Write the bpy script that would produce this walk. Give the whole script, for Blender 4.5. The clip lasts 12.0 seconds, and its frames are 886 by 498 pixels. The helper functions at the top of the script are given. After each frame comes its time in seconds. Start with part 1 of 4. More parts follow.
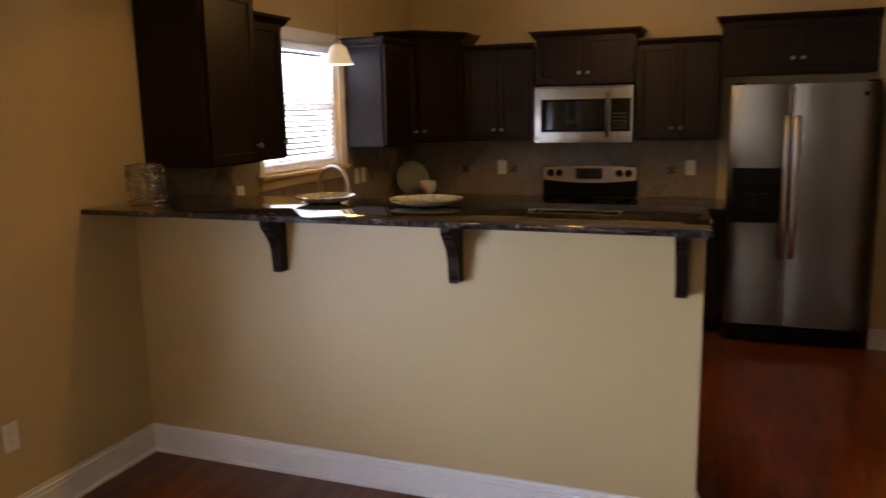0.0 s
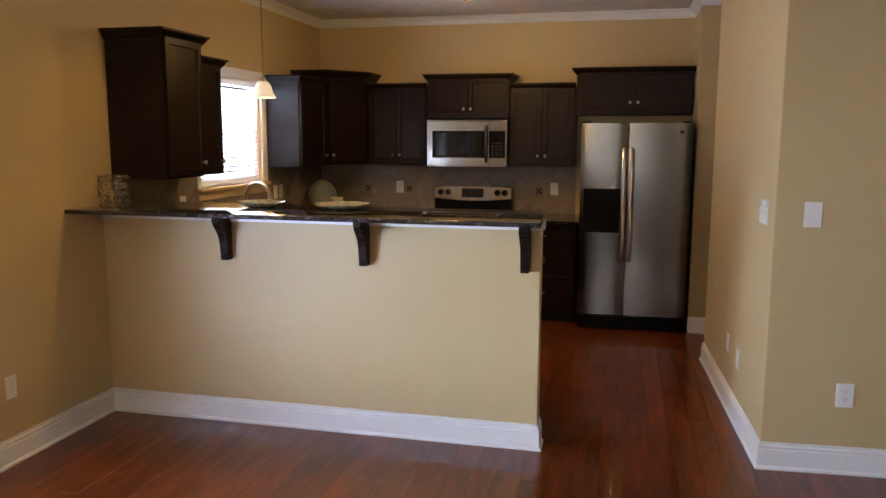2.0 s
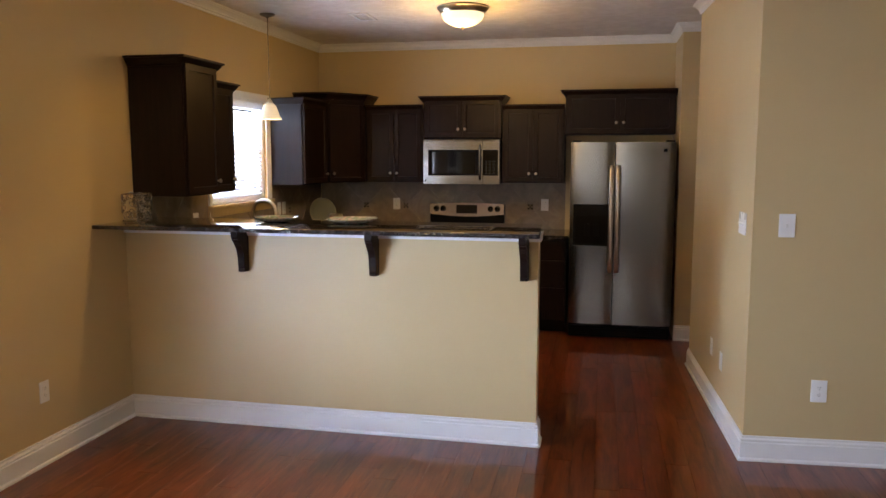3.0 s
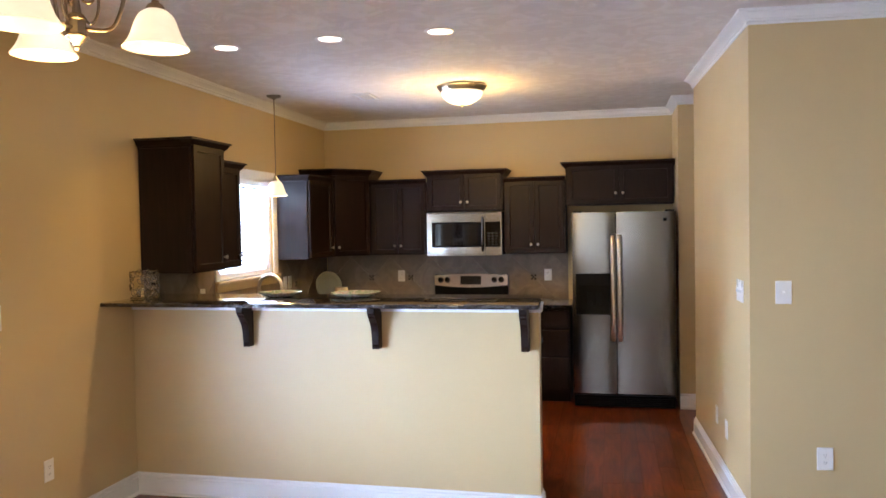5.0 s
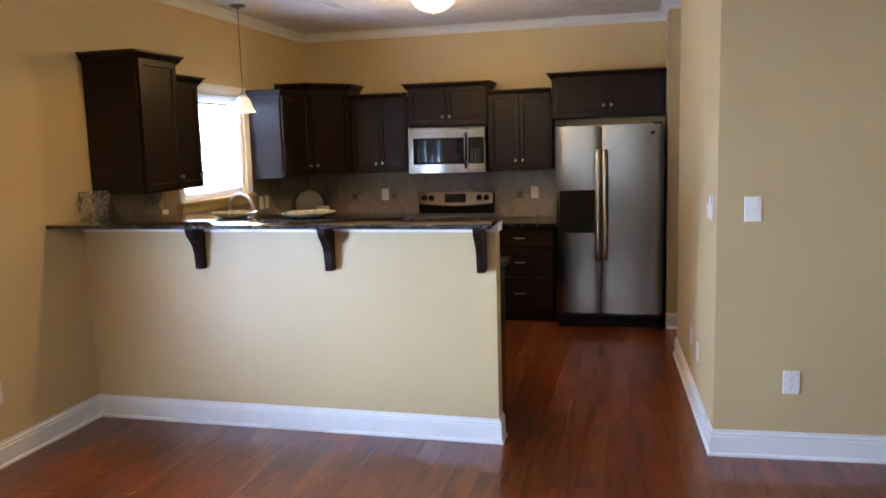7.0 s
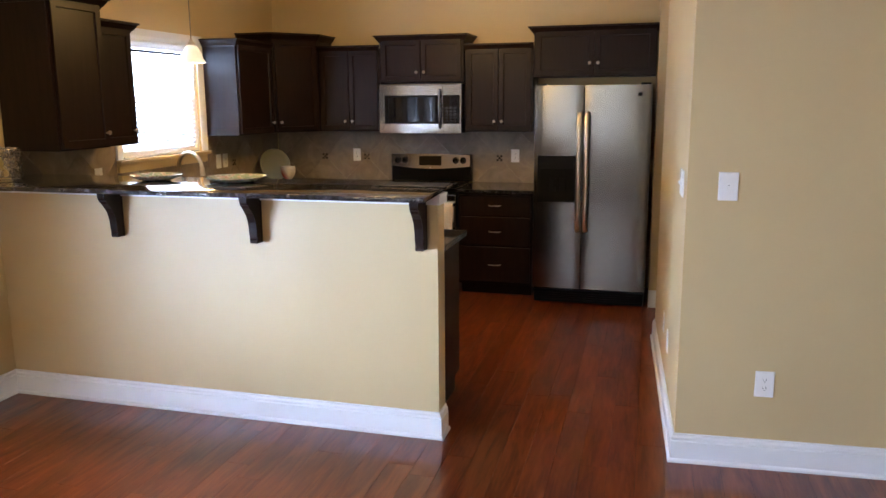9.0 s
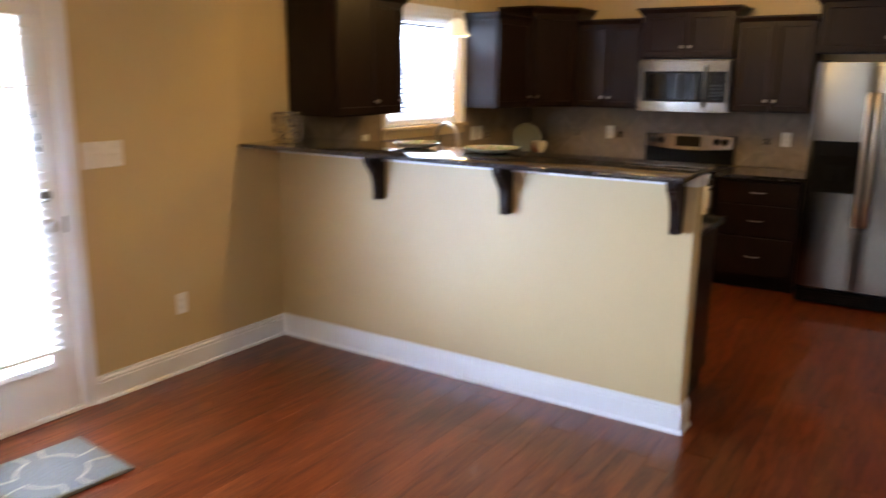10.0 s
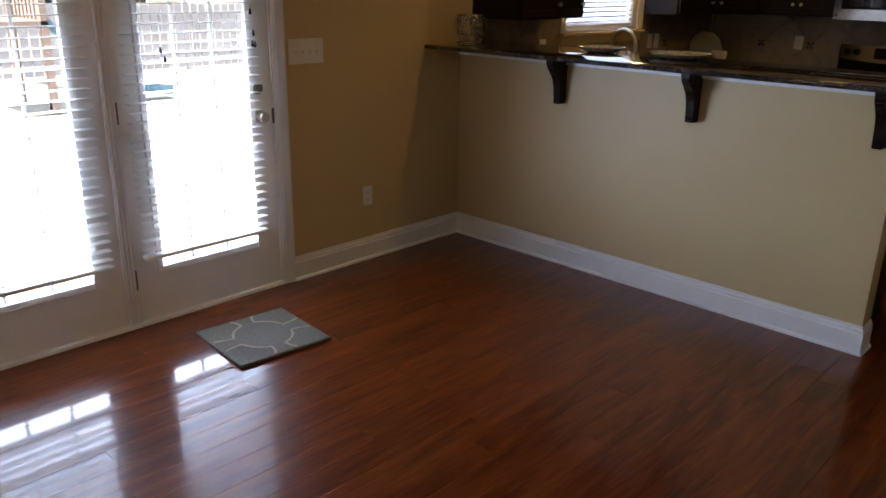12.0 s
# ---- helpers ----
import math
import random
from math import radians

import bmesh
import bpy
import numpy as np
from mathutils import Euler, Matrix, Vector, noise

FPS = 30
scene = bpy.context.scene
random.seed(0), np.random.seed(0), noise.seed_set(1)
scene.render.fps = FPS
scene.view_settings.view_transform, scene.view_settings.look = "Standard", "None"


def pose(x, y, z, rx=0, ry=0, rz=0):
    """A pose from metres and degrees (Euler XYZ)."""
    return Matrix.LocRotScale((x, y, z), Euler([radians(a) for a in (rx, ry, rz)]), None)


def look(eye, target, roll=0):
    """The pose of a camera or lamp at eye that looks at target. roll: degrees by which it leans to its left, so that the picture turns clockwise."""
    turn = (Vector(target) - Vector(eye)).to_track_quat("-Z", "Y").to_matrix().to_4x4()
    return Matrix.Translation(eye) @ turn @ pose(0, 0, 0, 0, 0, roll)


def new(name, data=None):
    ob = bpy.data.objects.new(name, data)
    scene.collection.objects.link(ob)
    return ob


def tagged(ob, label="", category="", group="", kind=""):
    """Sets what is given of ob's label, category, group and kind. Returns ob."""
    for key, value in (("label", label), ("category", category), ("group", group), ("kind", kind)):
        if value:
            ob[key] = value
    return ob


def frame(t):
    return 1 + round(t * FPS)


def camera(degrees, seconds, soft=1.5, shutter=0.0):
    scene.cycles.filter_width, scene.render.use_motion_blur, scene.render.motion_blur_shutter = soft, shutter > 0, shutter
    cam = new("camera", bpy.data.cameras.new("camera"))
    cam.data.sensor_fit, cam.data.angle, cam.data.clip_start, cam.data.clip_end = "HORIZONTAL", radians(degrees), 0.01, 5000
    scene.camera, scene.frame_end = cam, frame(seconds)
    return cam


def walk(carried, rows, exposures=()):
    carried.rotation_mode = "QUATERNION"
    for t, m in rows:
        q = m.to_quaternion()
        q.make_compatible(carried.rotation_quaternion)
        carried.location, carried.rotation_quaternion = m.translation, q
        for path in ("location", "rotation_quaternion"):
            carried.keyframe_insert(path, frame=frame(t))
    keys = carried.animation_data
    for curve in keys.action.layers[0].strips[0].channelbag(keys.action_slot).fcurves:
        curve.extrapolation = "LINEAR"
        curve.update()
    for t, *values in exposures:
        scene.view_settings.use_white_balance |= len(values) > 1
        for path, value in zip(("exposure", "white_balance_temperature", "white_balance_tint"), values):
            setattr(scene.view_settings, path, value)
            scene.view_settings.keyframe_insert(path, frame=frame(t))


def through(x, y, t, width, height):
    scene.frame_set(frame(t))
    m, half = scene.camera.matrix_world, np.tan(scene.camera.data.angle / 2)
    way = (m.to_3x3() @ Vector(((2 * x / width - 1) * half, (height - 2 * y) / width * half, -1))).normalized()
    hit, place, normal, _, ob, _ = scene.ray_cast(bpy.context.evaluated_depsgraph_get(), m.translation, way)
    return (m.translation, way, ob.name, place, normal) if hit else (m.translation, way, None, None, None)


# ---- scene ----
cam = camera(59.3, 12.0, shutter=0.5)
PATH = [
    (0, (2.669, -2.967, 1.661), (1.986, -1.12, 1.309), -1.1),
    (0.5, (2.73, -3.221, 1.659), (2.222, -1.318, 1.313), -0.1),
    (1, (2.777, -3.502, 1.676), (2.294, -1.591, 1.341), -0.5),
    (1.5, (2.913, -3.755, 1.653), (2.417, -1.848, 1.31), 0.1),
    (2, (2.988, -4.045, 1.666), (2.551, -2.115, 1.381), 0.2),
    (2.5, (2.95, -4.305, 1.681), (2.543, -2.368, 1.395), -0.6),
    (3, (2.942, -4.387, 1.67), (2.544, -2.441, 1.431), -0.0),
    (3.2, (2.929, -4.391, 1.694), (2.523, -2.447, 1.462), -0.3),
    (5, (3.001, -4.451, 1.688), (2.58, -2.497, 1.629), -1.0),
    (5.5, (3.005, -4.451, 1.694), (2.587, -2.496, 1.677), -1.2),
    (6, (3.031, -4.392, 1.69), (2.609, -2.438, 1.627), -1.3),
    (6.5, (3.211, -4.242, 1.686), (2.748, -2.302, 1.538), -1.5),
    (7, (3.323, -4.154, 1.668), (2.847, -2.23, 1.4), -1.6),
    (7.5, (3.321, -4.029, 1.659), (2.875, -2.11, 1.318), -2.1),
    (7.7, (3.298, -3.953, 1.654), (2.87, -2.032, 1.3), -1.0),
    (9.3, (3.598, -3.459, 1.681), (3.033, -1.582, 1.289), -0.1),
    (9.5, (3.487, -3.373, 1.669), (2.76, -1.564, 1.222), 0.5),
    (9.7, (3.469, -3.358, 1.679), (2.601, -1.612, 1.231), -0.8),
    (10, (3.514, -3.555, 1.655), (2.458, -1.912, 1.224), 0.6),
    (10.5, (3.474, -3.718, 1.65), (2.223, -2.252, 1.117), 0.1),
    (11, (3.483, -3.786, 1.637), (2.182, -2.399, 1.017), 1.1),
    (11.5, (3.462, -3.792, 1.623), (2.149, -2.436, 0.961), 0.9),
    (12, (3.46, -3.787, 1.621), (2.159, -2.413, 0.973), 1.0),
]
EXPOSURE = [(0.0, 2.75, 8250, 16), (0.5, 3.0, 8050, 15), (1.5, 3.3, 7480, 13), (2.5, 3.4, 7300, 12), (3.2, 3.42, 7190, 12), (5.0, 4.14, 6420, 9), (6.0, 4.38, 6380, 9), (6.5, 4.2, 6250, 8), (7.5, 3.68, 6130, 8), (9.5, 4.1, 6700, 10), (10.5, 3.25, 7000, 10), (11.0, 2.68, 7194, 11), (12.0, 2.12, 7350, 11)]
walk(cam, [(t, look(eye, target, roll)) for t, eye, target, roll in PATH], EXPOSURE)

# ---- world and lights ----
BACK = -7.7          # wall behind the walk
SUN_EL, SUN_AZ = radians(50), radians(182)
world = bpy.data.worlds.new("world")
scene.world = world
world.use_nodes = True
wn = world.node_tree
sky = wn.nodes.new("ShaderNodeTexSky")
sky.sky_type, sky.sun_disc, sky.sun_elevation, sky.sun_rotation = "NISHITA", False, SUN_EL, SUN_AZ
wn.links.new(sky.outputs["Color"], wn.nodes["Background"].inputs["Color"])
wn.nodes["Background"].inputs["Strength"].default_value = 0.15


def lamp(name, kind, energy, colour, m, **kw):
    data = bpy.data.lights.new(name, kind)
    data.energy, data.color = energy, colour
    for key, value in kw.items():
        if key == "size":
            data.size = value
        elif key == "size_y":
            data.shape, data.size_y = "RECTANGLE", value
        elif key == "radius":
            data.shadow_soft_size = value
        elif key == "angle":
            data.angle = radians(value)
        elif key == "spot":
            data.spot_size, data.spot_blend = radians(value), 0.6
    ob = new(name, data)
    ob.matrix_world = m
    return ob


sun_way = Vector((math.sin(SUN_AZ) * math.cos(SUN_EL), math.cos(SUN_AZ) * math.cos(SUN_EL), math.sin(SUN_EL)))
lamp("sun", "SUN", 5.0, (1.0, 0.95, 0.87), look(sun_way * 30, (0, 0, 0)), angle=0.5)
DAY = (0.62, 0.80, 1.20)
ROOM = (0.80, 0.80, 0.90)
WARM = (1.0, 0.60, 0.19)
# daylight standing in the openings of the patio doors and the sink window
lamp("daylight_door", "AREA", 17, DAY, look((-0.14, -1.857, 0.76), (3, -1.857, 0.74)), size=0.8, size_y=1.3)
lamp("daylight_door", "AREA", 17, DAY, look((-0.14, -2.742, 0.76), (3, -2.742, 0.74)), size=0.8, size_y=1.3)
lamp("daylight_sink", "AREA", 4, DAY, look((-0.14, 1.63, 1.71), (3, 1.63, 0.9)), size=0.94, size_y=0.8)
# added fill from an unseen side window that is itself an addition
lamp("added_side_fill", "AREA", 1.2, ROOM, look((-0.14, -5.0, 1.4), (3, -5.0, 1.3)), size=1.3, size_y=1.3)
# added for the south window's light, on the room side of its closed blind
lamp("daylight_living", "AREA", 0.85, ROOM, look((2.1, BACK + 0.04, 1.48), (2.1, 0, 1.2)), size=2.5, size_y=1.3)


# ---- materials ----
def colour4(c):
    return (c[0], c[1], c[2], 1)


class Mat:
    def __init__(self, name, base, rough=0.5, metal=0.0, **kw):
        self.m = bpy.data.materials.new(name)
        self.m.use_nodes = True
        self.t = self.m.node_tree
        self.b = self.t.nodes["Principled BSDF"]
        self.b.inputs["Base Color"].default_value = colour4(base)
        self.b.inputs["Roughness"].default_value = rough
        self.b.inputs["Metallic"].default_value = metal
        for k, v in kw.items():
            self.b.inputs[k.replace("_", " ")].default_value = v
        self.base = base
        self.co = self.t.nodes.new("ShaderNodeTexCoord").outputs["Object"]

    def add(self, kind, **inputs):
        n = self.t.nodes.new(kind)
        for k, v in inputs.items():
            key = k.replace("_", " ")
            if isinstance(v, bpy.types.NodeSocket):
                self.t.links.new(v, n.inputs[key])
            else:
                n.inputs[key].default_value = v
        return n

    def mapped(self, scale=(1, 1, 1), rot=(0, 0, 0), co=None):
        n = self.t.nodes.new("ShaderNodeMapping")
        self.t.links.new(co or self.co, n.inputs["Vector"])
        n.inputs["Scale"].default_value = scale
        n.inputs["Rotation"].default_value = rot
        return n.outputs["Vector"]

    def noise(self, scale, detail=4, co=None, rough=0.5, dist=0.0):
        return self.add("ShaderNodeTexNoise", Vector=co or self.co, Scale=scale, Detail=detail, Roughness=rough, Distortion=dist).outputs["Fac"]

    def ramp(self, fac, stops):
        n = self.t.nodes.new("ShaderNodeValToRGB")
        self.t.links.new(fac, n.inputs["Fac"])
        while len(n.color_ramp.elements) < len(stops):
            n.color_ramp.elements.new(0.5)
        for e, (p, c) in zip(n.color_ramp.elements, stops):
            e.position = p
            e.color = colour4(c) if len(c) == 3 else c
        return n.outputs["Color"]

    def mix(self, fac, a, b, mode="MIX"):
        n = self.t.nodes.new("ShaderNodeMix")
        n.data_type, n.blend_type = "RGBA", mode
        for i, v in ((0, fac), (6, a), (7, b)):
            if isinstance(v, bpy.types.NodeSocket):
                self.t.links.new(v, n.inputs[i])
            elif i == 0:
                n.inputs[i].default_value = v
            else:
                n.inputs[i].default_value = colour4(v)
        return n.outputs[2]

    def math(self, op, a, b=0.0, c=0.0):
        n = self.t.nodes.new("ShaderNodeMath")
        n.operation = op
        for i, v in enumerate((a, b, c)):
            if isinstance(v, bpy.types.NodeSocket):
                self.t.links.new(v, n.inputs[i])
            else:
                n.inputs[i].default_value = v
        return n.outputs[0]

    def span(self, v, lo, hi):
        n = self.add("ShaderNodeMapRange", Value=v)
        n.inputs["To Min"].default_value, n.inputs["To Max"].default_value = lo, hi
        return n.outputs["Result"]

    def base_in(self, s):
        self.t.links.new(s, self.b.inputs["Base Color"])
        return self

    def rough_in(self, s):
        self.t.links.new(s, self.b.inputs["Roughness"])
        return self

    def bump(self, h, strength=0.2, dist=0.001):
        n = self.add("ShaderNodeBump", Height=h, Strength=strength, Distance=dist)
        self.t.links.new(n.outputs["Normal"], self.b.inputs["Normal"])
        return self


def tint(c, k):
    return tuple(min(1, v * k) for v in c)


def paint(name, base, rough=0.55, bump_scale=220, bump_strength=0.12, spread=0.04):
    a = Mat(name, base, rough)
    a.base_in(a.mix(a.noise(1.3, 3), tint(base, 1 - spread), tint(base, 1 + spread)))
    a.rough_in(a.span(a.noise(3.0, 3), rough - 0.06, rough + 0.06))
    a.bump(a.noise(bump_scale, 3), bump_strength, 0.0012)
    return a.m


WALL = paint("wall_paint", (0.565, 0.440, 0.240), 0.45, 160, 0.18)
TRIM = paint("trim_paint", (0.78, 0.80, 0.83), 0.3, 60, 0.04, 0.02)
DOORWHITE = paint("door_paint", (0.81, 0.80, 0.78), 0.35, 60, 0.04, 0.02)


def ceiling_material():
    a = Mat("ceiling_texture", (0.74, 0.71, 0.70), 0.85)
    co = a.mapped((1, 1.15, 1), (0, 0, 0.5))
    h = a.noise(5.5, 6, co, 0.6, 1.2)
    k = a.ramp(h, [(0.46, (0, 0, 0)), (0.58, (1, 1, 1))])
    a.base_in(a.mix(a.noise(1.1, 3), (0.70, 0.67, 0.66), (0.78, 0.755, 0.75)))
    a.base_in(a.mix(k, (0.70, 0.67, 0.66), (0.77, 0.745, 0.74)))
    a.bump(a.mix(0.25, k, a.noise(120, 3)), 0.5, 0.006)
    return a.m


CEIL = ceiling_material()


def wood_material(name, dark, light, rough=0.32, scale=(14, 14, 1.2), coat=0.15):
    a = Mat(name, dark, rough, Coat_Weight=coat, Coat_Roughness=0.25)
    co = a.mapped(scale)
    g = a.noise(3.2, 6, co, 0.6, 0.7)
    a.b.inputs["Specular IOR Level"].default_value = 0.21
    a.base_in(a.mix(a.ramp(g, [(0.3, (0, 0, 0)), (0.7, (1, 1, 1))]), dark, light))
    a.rough_in(a.span(a.noise(5, 3), rough - 0.06, rough + 0.08))
    a.bump(g, 0.08, 0.001)
    return a.m


CABINET = wood_material("espresso_wood", (0.0078, 0.0036, 0.0028), (0.0165, 0.0078, 0.0058), 0.36, coat=0.0)


def plank_material():
    a = Mat("cherry_laminate", (0.22, 0.05, 0.016), 0.30, Coat_Weight=1.0, Coat_Roughness=0.06, Coat_IOR=1.34)
    a.b.inputs["Specular IOR Level"].default_value = 0.12
    r = a.t.nodes.new("ShaderNodeObjectInfo").outputs["Random"]
    off = a.add("ShaderNodeCombineXYZ", X=a.math("MULTIPLY", r, 37.0), Y=a.math("MULTIPLY", r, 91.0)).outputs["Vector"]
    v = a.t.nodes.new("ShaderNodeVectorMath")
    a.t.links.new(a.co, v.inputs[0])
    a.t.links.new(off, v.inputs[1])
    co = a.mapped((5, 0.7, 5), co=v.outputs["Vector"])
    g = a.noise(1.9, 7, co, 0.6, 1.4)
    fine = a.noise(5, 3, a.mapped((11, 0.9, 11), co=v.outputs["Vector"]), 0.6)
    c = a.ramp(g, [(0.25, (0.050, 0.0085, 0.003)), (0.42, (0.102, 0.0190, 0.0053)), (0.56, (0.155, 0.032, 0.0083)), (0.70, (0.205, 0.049, 0.0132))])
    c = a.mix(a.ramp(fine, [(0.45, (0, 0, 0)), (0.75, (0.35, 0.35, 0.35))]), c, (0.30, 0.085, 0.023))
    c = a.mix(1.0, c, a.ramp(r, [(0, (0.86, 0.84, 0.82)), (1, (1.08, 1.08, 1.08))]), "MULTIPLY")
    a.base_in(c)
    return a.m


PLANK = plank_material()


def granite_material():
    a = Mat("dark_granite", (0.02, 0.02, 0.022), 0.035, Coat_Weight=0.3, Coat_Roughness=0.03)
    n1 = a.noise(26, 6, None, 0.65, 0.8)
    vo = a.add("ShaderNodeTexVoronoi", Vector=a.co, Scale=140.0).outputs["Distance"]
    c = a.ramp(n1, [(0.36, (0.006, 0.006, 0.007)), (0.52, (0.022, 0.021, 0.024)), (0.62, (0.075, 0.07, 0.075)), (0.72, (0.22, 0.2, 0.19))])
    c = a.mix(a.ramp(vo, [(0.0, (0.5, 0.5, 0.5)), (0.3, (0, 0, 0))]), c, (0.12, 0.11, 0.11))
    a.base_in(c)
    return a.m


GRANITE = granite_material()


def steel_material(name="brushed_steel", base=(0.20, 0.202, 0.205), rough=0.19, axis=(420, 420, 0.8)):
    a = Mat(name, base, rough, 1.0)
    co = a.mapped(axis)
    g = a.noise(1.0, 4, co)
    a.base_in(a.mix(g, tint(base, 0.985), tint(base, 1.015)))
    a.rough_in(a.span(g, rough - 0.008, rough + 0.01))
    a.bump(a.noise(2.2, 2), 0.05, 0.004)
    return a.m


STEEL = steel_material()
STEEL_H = steel_material("brushed_steel_across", (0.48, 0.455, 0.42), 0.12, (1.0, 420, 420))
NICKEL = Mat("satin_nickel", (0.58, 0.54, 0.48), 0.28, 1.0).m
BRASSY = Mat("antique_nickel", (0.24, 0.195, 0.14), 0.32, 1.0).m
CHROME = Mat("chrome", (0.75, 0.75, 0.75), 0.08, 1.0).m
AGED = Mat("aged_nickel", (0.20, 0.18, 0.15), 0.35, 1.0).m
BLACK = Mat("black_plastic", (0.004, 0.004, 0.0045), 0.36, Specular_IOR_Level=0.12).m
BLACKGLASS = Mat("black_glass", (0.004, 0.004, 0.005), 0.04).m
PLATE = paint("switch_plastic", (0.80, 0.80, 0.79), 0.28, 60, 0.02, 0.01)
# near black; where it marks slots and hollows, their shade is this colour
DARKSLOT = Mat("dark_slot", (0.006, 0.006, 0.006), 0.6, Specular_IOR_Level=0.08).m
def blind_material(name="blind_vinyl", through=0.03):
    a = Mat(name, (0.82, 0.82, 0.81), 0.4)
    tl = a.t.nodes.new("ShaderNodeBsdfTranslucent")
    tl.inputs["Color"].default_value = (0.8, 0.82, 0.84, 1)
    mx = a.t.nodes.new("ShaderNodeMixShader")
    mx.inputs[0].default_value = through
    a.t.links.new(a.b.outputs[0], mx.inputs[1])
    a.t.links.new(tl.outputs[0], mx.inputs[2])
    a.t.links.new(mx.outputs[0], a.t.nodes["Material Output"].inputs["Surface"])
    return a.m


BLIND = blind_material()
BLIND_THIN = blind_material("blind_thin_vinyl", 0.72)


def glass_material():
    a = Mat("window_glass", (1, 1, 1), 0.0)
    a.t.nodes.remove(a.b)
    tr = a.t.nodes.new("ShaderNodeBsdfTransparent")
    gl = a.t.nodes.new("ShaderNodeBsdfGlossy")
    gl.inputs["Roughness"].default_value = 0.01
    fr = a.t.nodes.new("ShaderNodeFresnel")
    mx = a.t.nodes.new("ShaderNodeMixShader")
    a.t.links.new(fr.outputs[0], mx.inputs[0])
    a.t.links.new(tr.outputs[0], mx.inputs[1])
    a.t.links.new(gl.outputs[0], mx.inputs[2])
    a.t.links.new(mx.outputs[0], a.t.nodes["Material Output"].inputs["Surface"])
    return a.m


GLASS = glass_material()


def glow_material(name, colour, strength):
    return Mat(name, (0.9, 0.88, 0.82), 0.3, Emission_Color=colour4(colour), Emission_Strength=strength).m


SHADE = Mat("frosted_shade", (0.55, 0.49, 0.38), 0.35, Emission_Color=(1.0, 0.83, 0.58, 1), Emission_Strength=0.05)
SHADE.base_in(SHADE.mix(SHADE.noise(11, 5, None, 0.6, 1.2), (0.48, 0.42, 0.31), (0.62, 0.57, 0.46)))
SHADE = SHADE.m
BOWL = glow_material("frosted_bowl", (1.0, 0.80, 0.50), 0.12)
LENS = glow_material("downlight_lens", (1.0, 0.84, 0.68), 0.4)


def tile_material():
    a = Mat("travertine_tile", (0.30, 0.245, 0.18), 0.38)
    r = a.t.nodes.new("ShaderNodeObjectInfo").outputs["Random"]
    off = a.add("ShaderNodeCombineXYZ", X=a.math("MULTIPLY", r, 17.0), Y=a.math("MULTIPLY", r, 31.0)).outputs["Vector"]
    v = a.t.nodes.new("ShaderNodeVectorMath")
    a.t.links.new(a.co, v.inputs[0])
    a.t.links.new(off, v.inputs[1])
    g = a.noise(6, 7, v.outputs["Vector"], 0.62, 1.3)
    c = a.ramp(g, [(0.3, (0.19, 0.155, 0.12)), (0.5, (0.245, 0.20, 0.155)), (0.62, (0.28, 0.23, 0.18)), (0.75, (0.33, 0.28, 0.225))])
    c = a.mix(1.0, c, a.ramp(r, [(0, (0.85, 0.85, 0.86)), (1, (1.05, 1.03, 1.0))]), "MULTIPLY")
    a.base_in(c)
    a.bump(g, 0.15, 0.001)
    return a.m


TILE = tile_material()
GROUT = Mat("grout", (0.24, 0.2, 0.16), 0.9).m


# ---- mesh helpers ----
def box(bm, x0, x1, y0, y1, z0, z1, bevel=0.0, segs=1):
    r = bmesh.ops.create_cube(bm, size=1.0)
    bmesh.ops.scale(bm, vec=(x1 - x0, y1 - y0, z1 - z0), verts=r["verts"])
    bmesh.ops.translate(bm, vec=((x0 + x1) / 2, (y0 + y1) / 2, (z0 + z1) / 2), verts=r["verts"])
    if bevel:
        edges = list({e for v in r["verts"] for e in v.link_edges})
        bmesh.ops.bevel(bm, geom=edges, offset=bevel, segments=segs, affect="EDGES", profile=0.5)
    return bm


def boxes(*specs, bevel=0.0, segs=1):
    bm = bmesh.new()
    for s in specs:
        box(bm, *s, bevel=bevel, segs=segs)
    return bm


def lathe(profile, segs=32, bm=None, at=(0, 0, 0)):
    bm = bm or bmesh.new()
    rings = []
    for r, z in profile:
        if r < 1e-5:
            rings.append([bm.verts.new((at[0], at[1], at[2] + z))])
        else:
            rings.append([bm.verts.new((at[0] + r * math.cos(i * math.tau / segs), at[1] + r * math.sin(i * math.tau / segs), at[2] + z)) for i in range(segs)])
    for a, b in zip(rings, rings[1:]):
        for i in range(segs):
            j = (i + 1) % segs
            if len(a) == 1 and len(b) > 1:
                bm.faces.new((a[0], b[i], b[j]))
            elif len(b) == 1 and len(a) > 1:
                bm.faces.new((a[i], a[j], b[0]))
            elif len(a) > 1:
                bm.faces.new((a[i], a[j], b[j], b[i]))
    return bm


def tube(points, radius, segs=10, bm=None, closed=False):
    bm = bm or bmesh.new()
    pts = [Vector(p) for p in points]
    rings = []
    n = len(pts)
    side = None
    for i, p in enumerate(pts):
        if closed:
            d = pts[(i + 1) % n] - pts[i - 1]
        else:
            d = pts[min(i + 1, n - 1)] - pts[max(i - 1, 0)]
        d.normalize()
        if side is None:
            side = d.orthogonal().normalized()
        side = (side - d * side.dot(d)).normalized()
        up = d.cross(side)
        r = radius[i] if isinstance(radius, (list, tuple)) else radius
        rings.append([bm.verts.new(p + (side * math.cos(k * math.tau / segs) + up * math.sin(k * math.tau / segs)) * r) for k in range(segs)])
    pairs = list(zip(rings, rings[1:])) + ([(rings[-1], rings[0])] if closed else [])
    for a, b in pairs:
        for k in range(segs):
            bm.faces.new((a[k], a[(k + 1) % segs], b[(k + 1) % segs], b[k]))
    if not closed:
        bm.faces.new(list(reversed(rings[0])))
        bm.faces.new(rings[-1])
